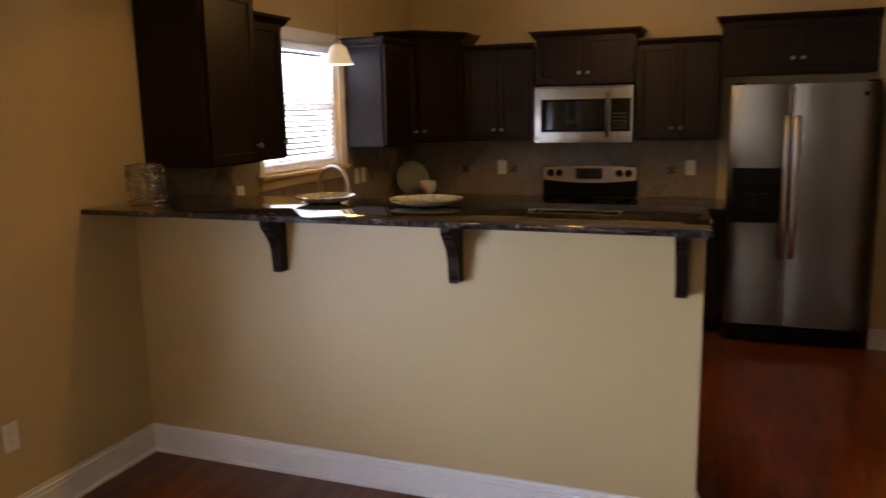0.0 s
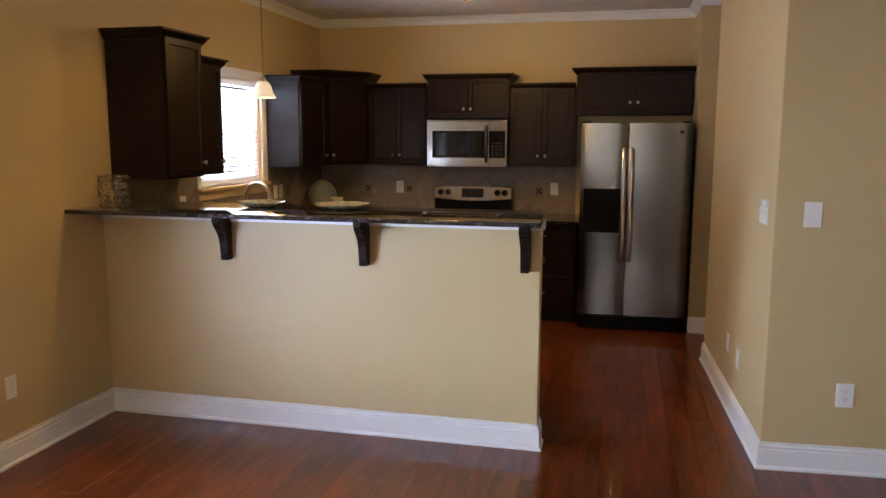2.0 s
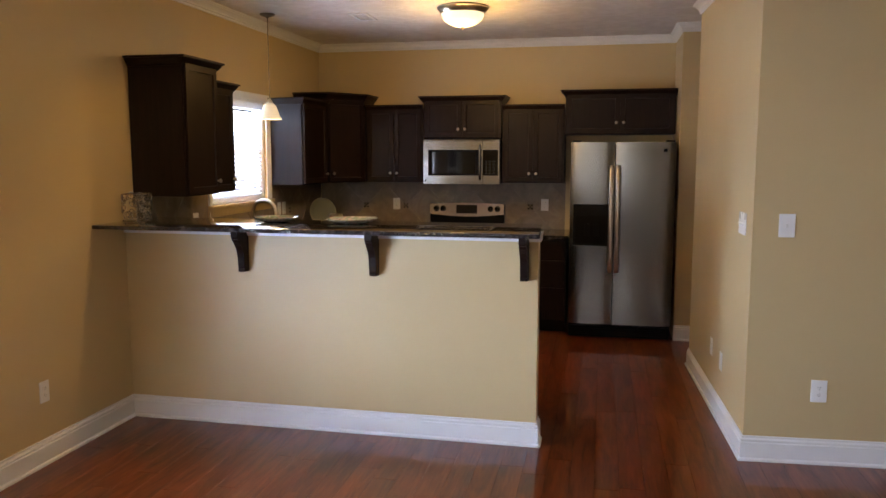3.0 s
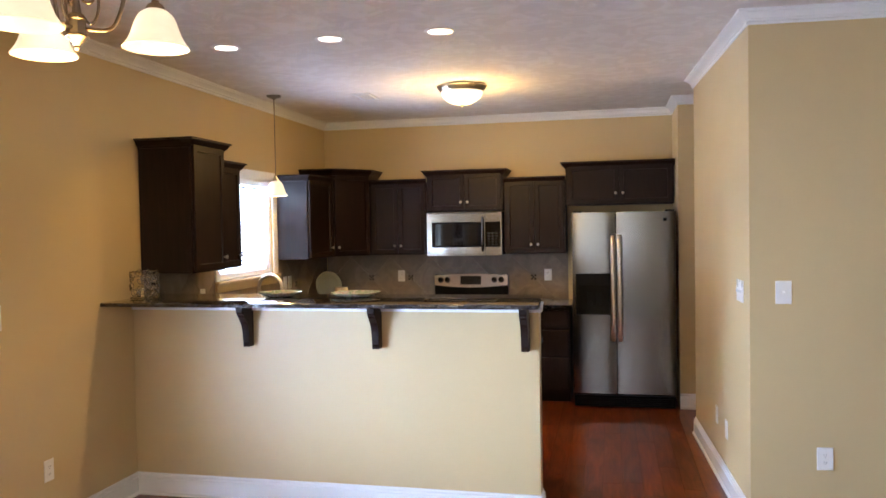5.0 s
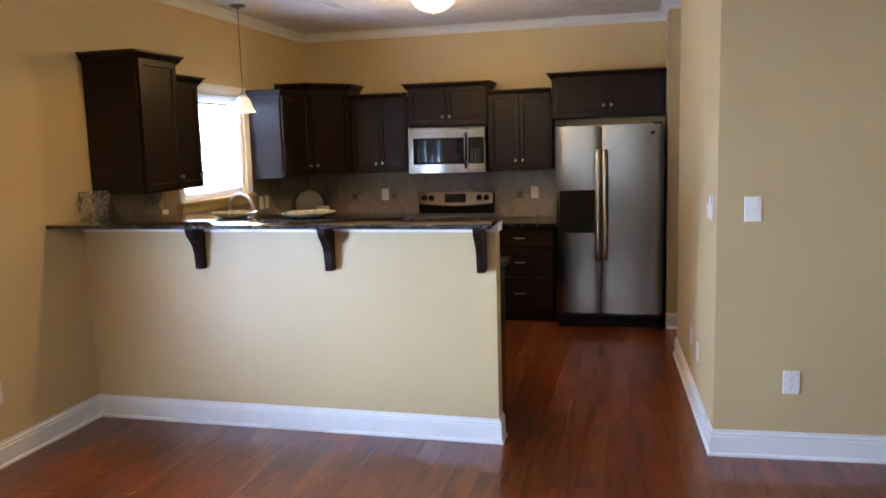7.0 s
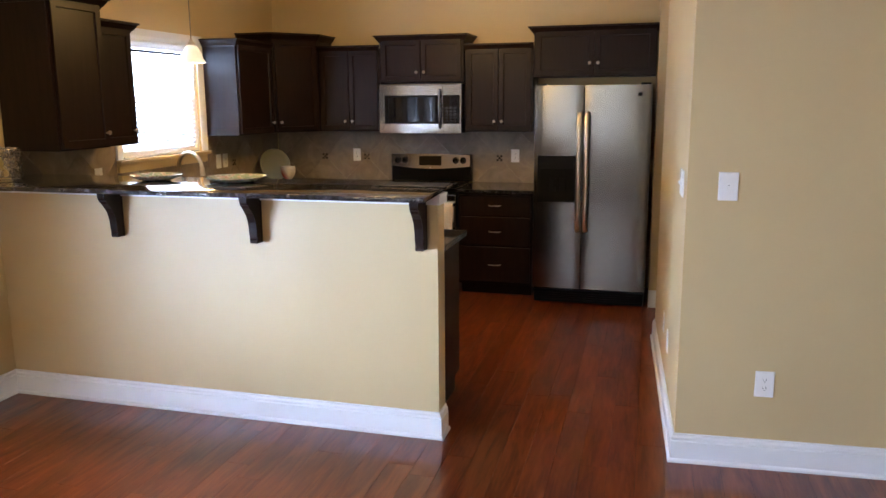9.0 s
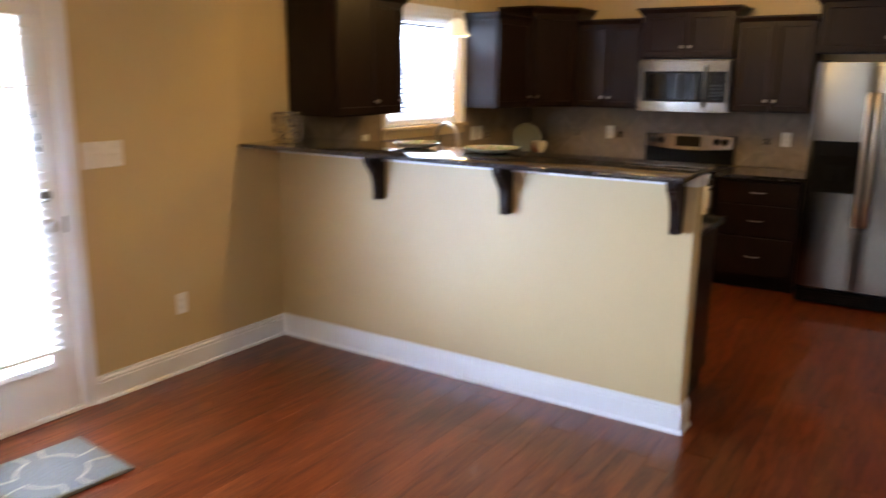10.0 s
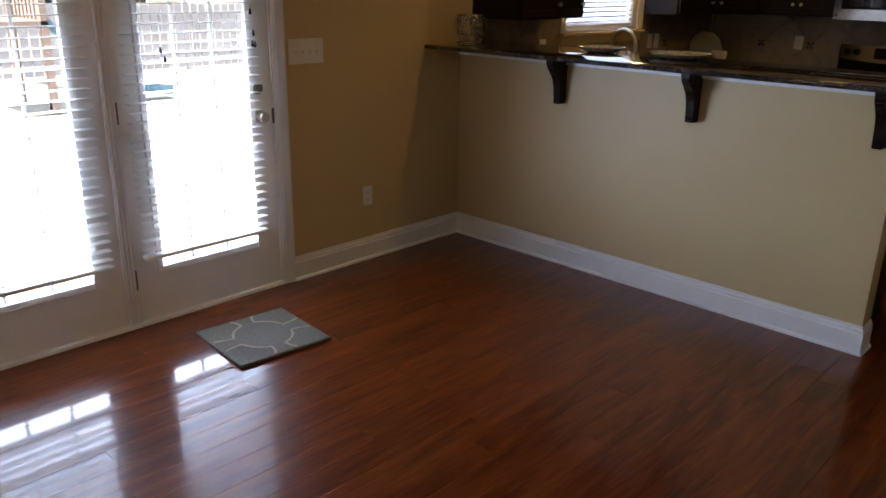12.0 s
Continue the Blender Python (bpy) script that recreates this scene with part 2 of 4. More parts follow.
    return bm


def prism(outline, z0, z1, bm=None):
    """A plan outline raised from z0 to z1."""
    bm = bm or bmesh.new()
    lo = [bm.verts.new((x, y, z0)) for x, y in outline]
    hi = [bm.verts.new((x, y, z1)) for x, y in outline]
    bm.faces.new(list(reversed(lo)))
    bm.faces.new(hi)
    n = len(outline)
    for i in range(n):
        bm.faces.new((lo[i], lo[(i + 1) % n], hi[(i + 1) % n], hi[i]))
    return bm


def run(path, profile, closed=False, bm=None):
    """A moulding: profile points (out, z) carried along a plan path; out is to the right of the way."""
    bm = bm or bmesh.new()
    pts = [Vector((x, y)) for x, y in path]
    n = len(pts)
    rows = []
    for i in range(n):
        d0 = (pts[i] - pts[i - 1]).normalized() if (i or closed) else None
        d1 = (pts[(i + 1) % n] - pts[i]).normalized() if (i < n - 1 or closed) else None
        d0, d1 = d0 or d1, d1 or d0
        n0, n1 = Vector((d0.y, -d0.x)), Vector((d1.y, -d1.x))
        m = (n0 + n1).normalized()
        m = m / max(0.3, m.dot(n0))
        rows.append([bm.verts.new((pts[i].x + m.x * o, pts[i].y + m.y * o, z)) for o, z in profile])
    k = len(profile)
    for a, b in list(zip(rows, rows[1:])) + ([(rows[-1], rows[0])] if closed else []):
        for j in range(k):
            bm.faces.new((a[j], b[j], b[(j + 1) % k], a[(j + 1) % k]))
    if not closed:
        bm.faces.new(rows[0])
        bm.faces.new(list(reversed(rows[-1])))
    return bm


def mesh_of(name, bm, material, smooth=False):
    bmesh.ops.recalc_face_normals(bm, faces=bm.faces)
    me = bpy.data.meshes.new(name)
    bm.to_mesh(me)
    bm.free()
    if material:
        me.materials.append(material)
    if smooth:
        for p in me.polygons:
            p.use_smooth = True
        me.set_sharp_from_angle(angle=radians(40))
    return me


def part(name, bm, material, parent=None, label="", smooth=False):
    ob = new(name, mesh_of(name, bm, material, smooth))
    if parent:
        ob.parent = parent
    return tagged(ob, label=label)


def structure(name, bm, material, smooth=False):
    return tagged(part(name, bm, material, None, "", smooth), kind="structure")


def thing(name, x, y, z, label, category, group="", turn=0.0):
    e = new(name, None)
    e.empty_display_size = 0.1
    e.matrix_world = pose(x, y, z, 0, 0, turn)
    return tagged(e, label=label, category=category, group=group)


def move(bm, x=0, y=0, z=0):
    bmesh.ops.translate(bm, vec=(x, y, z), verts=bm.verts)
    return bm


def turned(bm, angle, axis="Z", centre=(0, 0, 0)):
    bmesh.ops.rotate(bm, cent=centre, matrix=Matrix.Rotation(radians(angle), 3, axis), verts=bm.verts)
    return bm


# ---- plan ----
H = 2.81            # ceiling
YB = 3.50           # kitchen back wall
RX, RFX = 3.733, 3.650   # corner of the hall wall, near and far
RY, RFY = 0.0, 1.97
PEN = 2.598         # end of the half wall
PT = 0.125          # its thickness
PY = -0.033         # how far its end stands forward
BAR = 1.262         # top of the bar
ALY = 2.83          # wall beside the fridge
ALX = 3.60          # side of the fridge alcove
BX = 6.2

# ---- structure ----
structure("wall_west", boxes(
    (-0.15, 0, BACK, -5.7, 0, H), (-0.15, 0, -5.7, -4.3, 0, 0.7), (-0.15, 0, -5.7, -4.3, 2.1, H), (-0.15, 0, -4.3, -3.17, 0, H),
    (-0.15, 0, -3.17, -1.43, 2.07, H), (-0.15, 0, -1.43, 1.12, 0, H),
    (-0.15, 0, 1.12, 2.14, 0, 1.28), (-0.15, 0, 1.12, 2.14, 2.13, H), (-0.15, 0, 2.14, YB + 0.15, 0, H)), WALL)
structure("wall_north", boxes((0, ALX, YB, YB + 0.15, 0, H)), WALL)
structure("wall_alcove", prism([(ALX, ALY), (5.2, ALY), (5.2, YB + 0.15), (ALX, YB + 0.15)], 0, H), WALL)
structure("wall_hall", prism([(RX, RY), (BX, RY + 0.13), (BX, RFY), (RFX, RFY)], 0, H), WALL)
structure("wall_hall_end", boxes((5.2, 5.35, RFY, ALY, 0, H)), WALL)
structure("wall_half", prism([(0, 0), (PEN, PY), (PEN, PY + PT), (0, PT)], 0, 1.2375), WALL)
structure("wall_east", boxes((BX, BX + 0.15, BACK, 0.13, 0, H)), WALL)
structure("wall_south", boxes((-0.15, 0.8, BACK - 0.15, BACK, 0, H), (3.4, BX + 0.15, BACK - 0.15, BACK, 0, H), (0.8, 3.4, BACK - 0.15, BACK, 0, 0.8), (0.8, 3.4, BACK - 0.15, BACK, 2.16, H)), WALL)
structure("window_3", boxes(*[(a, a + 0.07, BACK - 0.13, BACK - 0.05, 0.8, 2.16) for a in (0.8, 2.065, 3.33)], *[(a, b, BACK - 0.13, BACK - 0.05, z, z + 0.06) for a, b in ((0.87, 2.065), (2.135, 3.33)) for z in (0.8, 2.10)]), DOORWHITE)
structure("ceiling", boxes((-0.15, BX + 0.15, BACK - 0.15, YB + 0.15, H, H + 0.15)), CEIL)
structure("floor", boxes((-0.2, BX + 0.15, BACK - 0.15, YB + 0.15, -0.12, -0.008)), DARKSLOT)

CROWN = [(0, H - 0.076), (0.010, H - 0.076), (0.012, H - 0.072), (0.012, H - 0.064), (0.007, H - 0.060), (0.017, H - 0.056), (0.019, H - 0.050), (0.016, H - 0.046), (0.026, H - 0.034), (0.038, H - 0.024), (0.048, H - 0.019), (0.046, H - 0.014), (0.056, H - 0.012), (0.060, H - 0.007), (0.060, H), (0, H)]
structure("trim_crown", run([(0, BACK), (0, YB), (ALX, YB), (ALX, ALY), (5.2, ALY), (5.2, RFY), (RFX, RFY), (RX, RY), (BX, RY + 0.13), (BX, BACK)], CROWN, True), TRIM)
SKIRT = [(0, 0.0), (0.016, 0.0), (0.016, 0.102), (0.011, 0.106), (0.011, 0.110), (0.015, 0.114), (0.014, 0.120), (0.007, 0.126), (0.006, 0.133), (0.008, 0.138), (0.0, 0.139)]
# a quarter round at the foot of the baseboard
SHOE = [(0.016, 0.0), (0.027, 0.0), (0.026, 0.010), (0.021, 0.016), (0.016, 0.018)]
for skirt_path in ([(0, -1.365), (0, 0), (PEN, PY), (PEN, PY + PT)],
                   [(0, BACK), (0, -3.24)],
                   [(3.60, ALY), (5.2, ALY), (5.2, RFY), (RFX, RFY), (RX, RY), (BX, RY + 0.13), (BX, BACK), (0, BACK)]):
    structure("baseboard", run(skirt_path, SKIRT), TRIM)
    structure("trim_shoe", run(skirt_path, SHOE), TRIM)
structure("trim_bar", run([(0, 0), (PEN, PY), (PEN, PY + PT)], [(0, 1.188), (0.014, 1.188), (0.014, 1.222), (0.018, 1.226), (0.018, 1.2375), (0, 1.2375)]), TRIM)

# floor planks
PW, PL = 0.1255, 1.22
plank_mesh = mesh_of("plank", boxes((0.0004, PW - 0.0004, 0.0005, PL - 0.0005, -0.008, 0), bevel=0.0006), PLANK)


# ---- cabinets ----
def knob(parent, x, y, z, out=(0, -1, 0)):
    bm = lathe([(0, 0), (0.006, 0), (0.005, 0.012), (0.013, 0.018), (0.0145, 0.024), (0.011, 0.029), (0, 0.031)], 14)
    d = Vector(out)
    bmesh.ops.rotate(bm, cent=(0, 0, 0), matrix=Vector((0, 0, 1)).rotation_difference(d).to_matrix(), verts=bm.verts)
    move(bm, x, y, z)
    return part("knob", bm, NICKEL, parent, "round satin nickel knob", True)


def shaker(x0, x1, y0, y1, z0, z1, s):
    """One door: a frame with a panel sunk into its face at y0."""
    bm = bmesh.new()
    box(bm, x0, x1, y0, y1, z0, z1)
    bmesh.ops.recalc_face_normals(bm, faces=bm.faces)
    rim = [e for e in bm.edges]
    bmesh.ops.bevel(bm, geom=rim, offset=0.002, segments=1, affect="EDGES")
    face = min(bm.faces, key=lambda f: (round(f.calc_center_median().y, 5), -f.calc_area()))
    bmesh.ops.inset_individual(bm, faces=[face], thickness=s - 0.002, depth=0)
    bmesh.ops.inset_individual(bm, faces=[face], thickness=0.005, depth=0)
    bmesh.ops.translate(bm, vec=(0, 0.010, 0), verts=face.verts)
    return bm


def cab_door(parent, x0, x1, z0, z1, y=0.0, knob_at=None, name="door"):
    """A shaker door in the plane y, its face looking to -y."""
    bm = shaker(x0, x1, y - 0.02, y, z0, z1, 0.058)
    d = part(name, bm, CABINET, parent)
    if knob_at:
        knob(d, knob_at[0], y - 0.02, knob_at[1])
    return d


CABCROWN = [(0, 0), (0.006, 0), (0.008, 0.010), (0.018, 0.018), (0.030, 0.036), (0.036, 0.048), (0.046, 0.050), (0.046, 0.062), (0, 0.062)]


def wall_cabinet(x, y, z, w, h, d, label, turn=0.0, doors=2, knob_z=0.09, crown="both", knob_side="r"):
    """Back at the local y = 0, front towards -y; x runs along the wall."""
    c = thing("wall_cabinet", x, y, z, label, "cabinet", "espresso kitchen cabinets", turn)
    part("carcass", boxes((0, w, -d, -0.002, 0, h), bevel=0.002), CABINET, c)
    gap = 0.004
    if doors == 2:
        m = w / 2
        cab_door(c, 0.018, m - gap / 2, 0.012, h - 0.012, -d - 0.001, (m - 0.034, knob_z))
        cab_door(c, m + gap / 2, w - 0.018, 0.012, h - 0.012, -d - 0.001, (m + 0.034, knob_z))
    elif doors == 1:
        kx = w - 0.05 if knob_side == "r" else 0.05
        cab_door(c, 0.018, w - 0.018, 0.012, h - 0.012, -d - 0.001, (kx, knob_z))
    if crown:
        path = [(0, -0.004), (0, -d - 0.001), (w, -d - 0.001), (w, -0.004)]
        if crown == "front":
            path = [(0, -d - 0.001), (w, -d - 0.001)]
        elif crown == "left":
            path = path[:3]
        elif crown == "right":
            path = path[1:]
        prof = [(-0.0, a + h - 0.03) if o == 0 else (o, a + h - 0.03) for o, a in CABCROWN]
        part("crown", run(path, [(o + 0.002, a) for o, a in prof]), CABINET, c)
    return c


UP = "dark espresso wooden wall cabinet"
Z0 = 1.405
YU = YB - 0.33
wall_cabinet(0.602, YB, Z0, 0.590, 0.728, 0.31, UP + " with two doors beside the corner cabinet", crown="front")
wall_cabinet(1.206, YB, 1.832, 0.765, 0.378, 0.34, "short dark espresso wooden cabinet over the microwave", knob_z=0.09)
wall_cabinet(1.977, YB, Z0, 0.600, 0.717, 0.31, UP + " with two shaker doors beside the fridge", crown="front")
wall_cabinet(2.582, YB, 1.865, 1.008, 0.385, 0.32, "wide short dark espresso wooden cabinet above the fridge", knob_z=0.11)
wall_cabinet(0, 0.098, Z0 + 0.005, 0.436, 0.843, 0.37, "tall dark espresso wooden cabinet on the side wall above the bar", 90, doors=1)
wall_cabinet(0, 0.538, Z0 + 0.005, 0.345, 0.735, 0.31, UP + " beside the sink window", 90, doors=1, crown="right")
wall_cabinet(0, 2.21, Z0, 0.60, 0.74, 0.31, UP + " with one door by the window", 90, doors=1, crown="left", knob_side="r")


def corner_cabinet():
    c = thing("corner_cabinet", 0, YB, Z0, "diagonal dark espresso wooden corner wall cabinet", "cabinet", "espresso kitchen cabinets")
    h = 0.822
    plan = [(0.002, -0.69), (0.33, -0.69), (0.60, -0.345), (0.60, -0.002), (0.002, -0.002)]
    part("carcass", prism(plan, 0, h), CABINET, c)
    prof = [(o + 0.002, a + h - 0.02) for o, a in CABCROWN]
    part("crown", run([(0.002, -0.69), (0.33, -0.69), (0.60, -0.345), (0.60, -0.002)], prof), CABINET, c)
    w = math.hypot(0.27, 0.345)
    face = math.degrees(math.atan2(0.345, 0.27))
    bm = shaker(0.02, w - 0.02, -0.021, -0.001, 0.012, h - 0.03, 0.052)
    turned(bm, face)
    move(bm, 0.33, -0.69)
    d = part("door", bm, CABINET, c)
    along = Vector((math.cos(radians(face)), math.sin(radians(face))))
    out = Vector((along.y, -along.x))
    k = Vector((0.33, -0.69)) + along * 0.048 + out * 0.021
    knob(d, k.x, k.y, 0.09, (out.x, out.y, 0))


corner_cabinet()


def bar_pull(parent, x, y, z, w=0.1):
    bm = tube([(x - w / 2, y, z), (x - w / 2 + 0.006, y - 0.022, z), (x - w / 4, y - 0.03, z), (x + w / 4, y - 0.03, z), (x + w / 2 - 0.006, y - 0.022, z), (x + w / 2, y, z)], 0.0045, 8)
    return part("pull", bm, NICKEL, parent, "curved satin nickel drawer pull", True)


CT = 0.93
YC = YB - 0.605   # fronts of the base cabinets


def base_cabinet(x, y, w, label, turn=0.0, drawers=(), doors=0, d=0.585):
    c = thing("base_cabinet", x, y, 0, label, "cabinet", "espresso kitchen cabinets", turn)
    part("carcass", boxes((0, w, -d, -0.002, 0.10, CT - 0.032), (0.01, w - 0.01, -d + 0.07, -0.004, 0.0, 0.10), bevel=0.002), CABINET, c)
    for a, b in drawers:
        dr = part("drawer", boxes((0.015, w - 0.015, -d - 0.02, -d - 0.001, a, b), bevel=0.004), CABINET, c)
        bar_pull(dr, w / 2, -d - 0.02, (a + b) / 2)
    if doors == 2:
        cab_door(c, 0.015, w / 2 - 0.002, 0.12, 0.70, -d - 0.001, (w / 2 - 0.03, 0.64))
        cab_door(c, w / 2 + 0.002, w - 0.015, 0.12, 0.70, -d - 0.001, (w / 2 + 0.03, 0.64))
    elif doors == 1:
        cab_door(c, 0.015, w - 0.015, 0.12, 0.70, -d - 0.001, (w - 0.05, 0.64))
    return c


BASE = "dark espresso stained base cabinet"
base_cabinet(1.985, YB, 0.64, BASE + " with three drawers beside the fridge", drawers=((0.705, 0.88), (0.445, 0.69), (0.125, 0.43)))
base_cabinet(0.62, YB, 0.585, BASE + " beside the cooker", doors=2, drawers=((0.73, 0.88),))
base_cabinet(0, 0.76, 0.60, BASE + " next to the sink", 90, doors=1, drawers=((0.73, 0.88),))
base_cabinet(0, 1.37, 0.90, BASE + " under the sink", 90, doors=2, drawers=((0.73, 0.88),))
base_cabinet(0, 2.28, 0.50, BASE + " next to the kitchen corner", 90, doors=1, drawers=((0.73, 0.88),))
base_cabinet(2.522, PT + 0.004, 0.89, BASE + " at the back of the half wall", 180, doors=2, drawers=((0.73, 0.88),))
base_cabinet(1.63, PT + 0.004, 0.92, BASE + " at the back of the half wall", 180, doors=2, drawers=((0.73, 0.88),))

# worktops
c = thing("worktop", 0, 0, CT - 0.032, "dark speckled granite worktop on the base cabinets", "worktop")
part("slab", boxes((0.0, 1.208, YB - 0.64, YB - 0.002, 0, 0.032), (0.002, 0.64, 0.80, 1.36, 0, 0.032), (0.002, 0.12, 1.36, 1.94, 0, 0.032), (0.50, 0.64, 1.36, 1.94, 0, 0.032),
                   (0.002, 0.64, 1.94, YB - 0.64, 0, 0.032), (0.002, 2.548, PT + 0.004, 0.80, 0, 0.032), bevel=0.0), GRANITE, c)
c = thing("worktop", 1.982, YB, CT - 0.032, "dark speckled granite worktop between cooker and fridge", "worktop")
part("slab", boxes((0.0, 0.66, -0.64, -0.002, 0, 0.032), bevel=0.003), GRANITE, c)
c = thing("bar_top", 0, 0, 1.2385, "polished dark granite bar top on the half wall", "worktop")
bm = prism([(0.002, -0.335), (2.630, -0.332 + PY), (2.596, 0.28), (0.002, 0.31)], 0.0, BAR - 1.2385)
bmesh.ops.bevel(bm, geom=list(bm.edges), offset=0.006, segments=3, affect="EDGES", profile=0.5)
part("slab", bm, GRANITE, c, "", True)


CW = 0.044


def corbel(x):
    c = thing("corbel", x, PY * (x + 0.025) / PEN, 0.970, "dark wooden scrolled corbel under the bar top", "bracket", "corbels under the bar", -0.7)
    pts = [(0, 0), (-0.042, 0), (-0.047, 0.006), (-0.047, 0.016), (-0.040, 0.022), (-0.046, 0.034), (-0.049, 0.055), (-0.049, 0.08), (-0.052, 0.108), (-0.060, 0.134),
           (-0.075, 0.158), (-0.094, 0.176), (-0.108, 0.188), (-0.114, 0.202), (-0.126, 0.208), (-0.132, 0.222), (-0.132, 0.254), (-0.140, 0.258), (-0.140, 0.268), (0, 0.268)]
    bm = bmesh.new()
    a = [bm.verts.new((0, y, z)) for y, z in pts]
    b = [bm.verts.new((CW, y, z)) for y, z in pts]
    bm.faces.new(a)
    bm.faces.new(list(reversed(b)))
    for i in range(len(pts)):
        j = (i + 1) % len(pts)
        bm.faces.new((a[i], b[i], b[j], a[j]))
    bmesh.ops.bevel(bm, geom=[e for e in bm.edges if abs(e.verts[0].co.x - e.verts[1].co.x) < 1e-6], offset=0.003, segments=1, affect="EDGES")
    move(bm, 0, -0.0125, 0)
    part("bracket", bm, CABINET, c)
    part("back_plate", boxes((-0.001, CW + 0.001, -0.0122, -0.0004, 0.0, 0.222), bevel=0.002), CABINET, c)
    return c


for cx in (0.795, 1.622, 2.502):
    corbel(cx)


# ---- fridge ----
def fridge():
    c = thing("fridge", 2.657, 2.75, 0, "stainless steel side by side fridge with an ice dispenser, doors closed", "fridge")
    w = 0.912
    part("body", boxes((0.004, w - 0.004, 0.062, 0.70, 0.03, 1.765), bevel=0.006), BLACK, c)
    part("grille", boxes((0.01, w - 0.01, 0.03, 0.062, 0.012, 0.112), *[(0.03, w - 0.03, 0.022, 0.03, 0.028 + i * 0.018, 0.036 + i * 0.018) for i in range(4)], bevel=0.001), BLACK, c)
    split = 0.392
    for x0, x1, side in ((0.0, split - 0.004, 0), (split + 0.004, w, 1)):
        bm = bmesh.new()
        n = 10
        prof = [(x0 + (x1 - x0) * i / n, -0.007 * math.sin(math.pi * i / n) ** 0.4 if 0 < i < n else 0.0) for i in range(n + 1)]
        prism(prof + [(x1, 0.055), (x0, 0.055)], 0.136, 1.787, bm)
        d = part("door", bm, STEEL, c, smooth=True)
        hx = split - 0.030 if side == 0 else split + 0.030
        pts = [(hx, -0.012, 0.62), (hx, -0.045, 0.66), (hx, -0.058, 0.78), (hx, -0.064, 1.10), (hx, -0.058, 1.42), (hx, -0.045, 1.54), (hx, -0.012, 1.575)]
        bm = tube(pts, [0.011, 0.012, 0.012, 0.012, 0.012, 0.012, 0.011], 16)
        for v in bm.verts:
            v.co.x = hx + (v.co.x - hx) * 1.7
        part("handle", bm, NICKEL, d, "long curved flat steel handle", True)
        if side == 0:
            x, z = 0.031, 0.858
            part("dispenser", boxes((x, x + 0.32, -0.019, -0.006, z, z + 0.02), (x, x + 0.32, -0.019, -0.006, z + 0.27, z + 0.375), (x, x + 0.022, -0.019, -0.006, z + 0.02, z + 0.27),
                                    (x + 0.298, x + 0.32, -0.019, -0.006, z + 0.02, z + 0.27), bevel=0.002), BLACK, d, "black ice and water dispenser")
            # flat near black sheet for the hollow, its shade put into the colour
            part("recess_sheet", boxes((x + 0.022, x + 0.298, -0.0172, -0.0165, z + 0.02, z + 0.27)), DARKSLOT, d)
            part("paddle", boxes((x + 0.10, x + 0.15, -0.026, -0.018, z + 0.09, z + 0.2), (x + 0.18, x + 0.23, -0.026, -0.018, z + 0.09, z + 0.2), bevel=0.003), BLACK, d)
        else:
            part("badge", boxes((w - 0.107, w - 0.076, -0.010, -0.005, 1.70, 1.727), bevel=0.001), DARKSLOT, d)
    for hx in (0.01, w - 0.09):
        part("hinge_cover", boxes((hx, hx + 0.08, 0.0, 0.09, 1.7875, 1.802), bevel=0.003), BLACK, c)


fridge()


# ---- microwave ----
def microwave():
    c = thing("microwave", 1.216, 3.085, 1.392, "stainless steel over the range microwave with a dark window", "microwave")
    w, h = 0.75, 0.426
    part("body", boxes((0.003, w - 0.003, 0.03, 0.412, 0.0, h), bevel=0.003), BLACK, c)
    d = part("door", boxes((0, 0.585, 0, 0.03, 0.0, 0.083), (0, 0.585, 0, 0.03, h - 0.095, h), (0, 0.052, 0, 0.03, 0.083, h - 0.095), (0.545, 0.585, 0, 0.03, 0.083, h - 0.095)), STEEL_H, c)
    part("window", boxes((0.052, 0.545, 0.006, 0.012, 0.083, h - 0.095)), BLACKGLASS, d, "dark glass oven window")
    part("window_rim", boxes((0.052, 0.545, 0.003, 0.006, 0.083, 0.10), (0.052, 0.545, 0.003, 0.006, h - 0.112, h - 0.095), (0.052, 0.085, 0.003, 0.006, 0.10, h - 0.112), (0.515, 0.545, 0.003, 0.006, 0.10, h - 0.112)), BLACK, d)
    part("handle", tube([(0.562, 0.0, 0.045), (0.562, -0.03, 0.065), (0.562, -0.04, 0.12), (0.562, -0.043, 0.21), (0.562, -0.04, 0.30), (0.562, -0.03, 0.355), (0.562, 0.0, 0.375)], 0.0105, 12), STEEL, d, "curved vertical steel handle", True)
    part("panel_frame", boxes((0.589, w, 0, 0.03, 0.0, 0.083), (0.589, w, 0, 0.03, h - 0.095, h), (w - 0.012, w, 0, 0.03, 0.083, h - 0.095)), STEEL_H, c)
    part("control_panel", boxes((0.589, w - 0.012, 0.003, 0.03, 0.083, h - 0.095)), BLACKGLASS, c)
    part("keys", boxes(*[(0.61 + i * 0.036, 0.632 + i * 0.036, 0.0015, 0.003, 0.10 + j * 0.028, 0.114 + j * 0.028) for i in range(3) for j in range(5)]), Mat("key_grey", (0.009, 0.009, 0.010), 0.3).m, c)
    part("badge", boxes((0.018, 0.03, -0.002, 0.0, 0.03, 0.042)), DARKSLOT, c)
    # dashes laid on the front, coloured like the shade in vent openings
    part("vent_grille", boxes(*[(0.03 + i * 0.03, 0.05 + i * 0.03, -0.0008, 0.0, h - 0.012, h - 0.006) for i in range(23)]), DARKSLOT, c)


microwave()


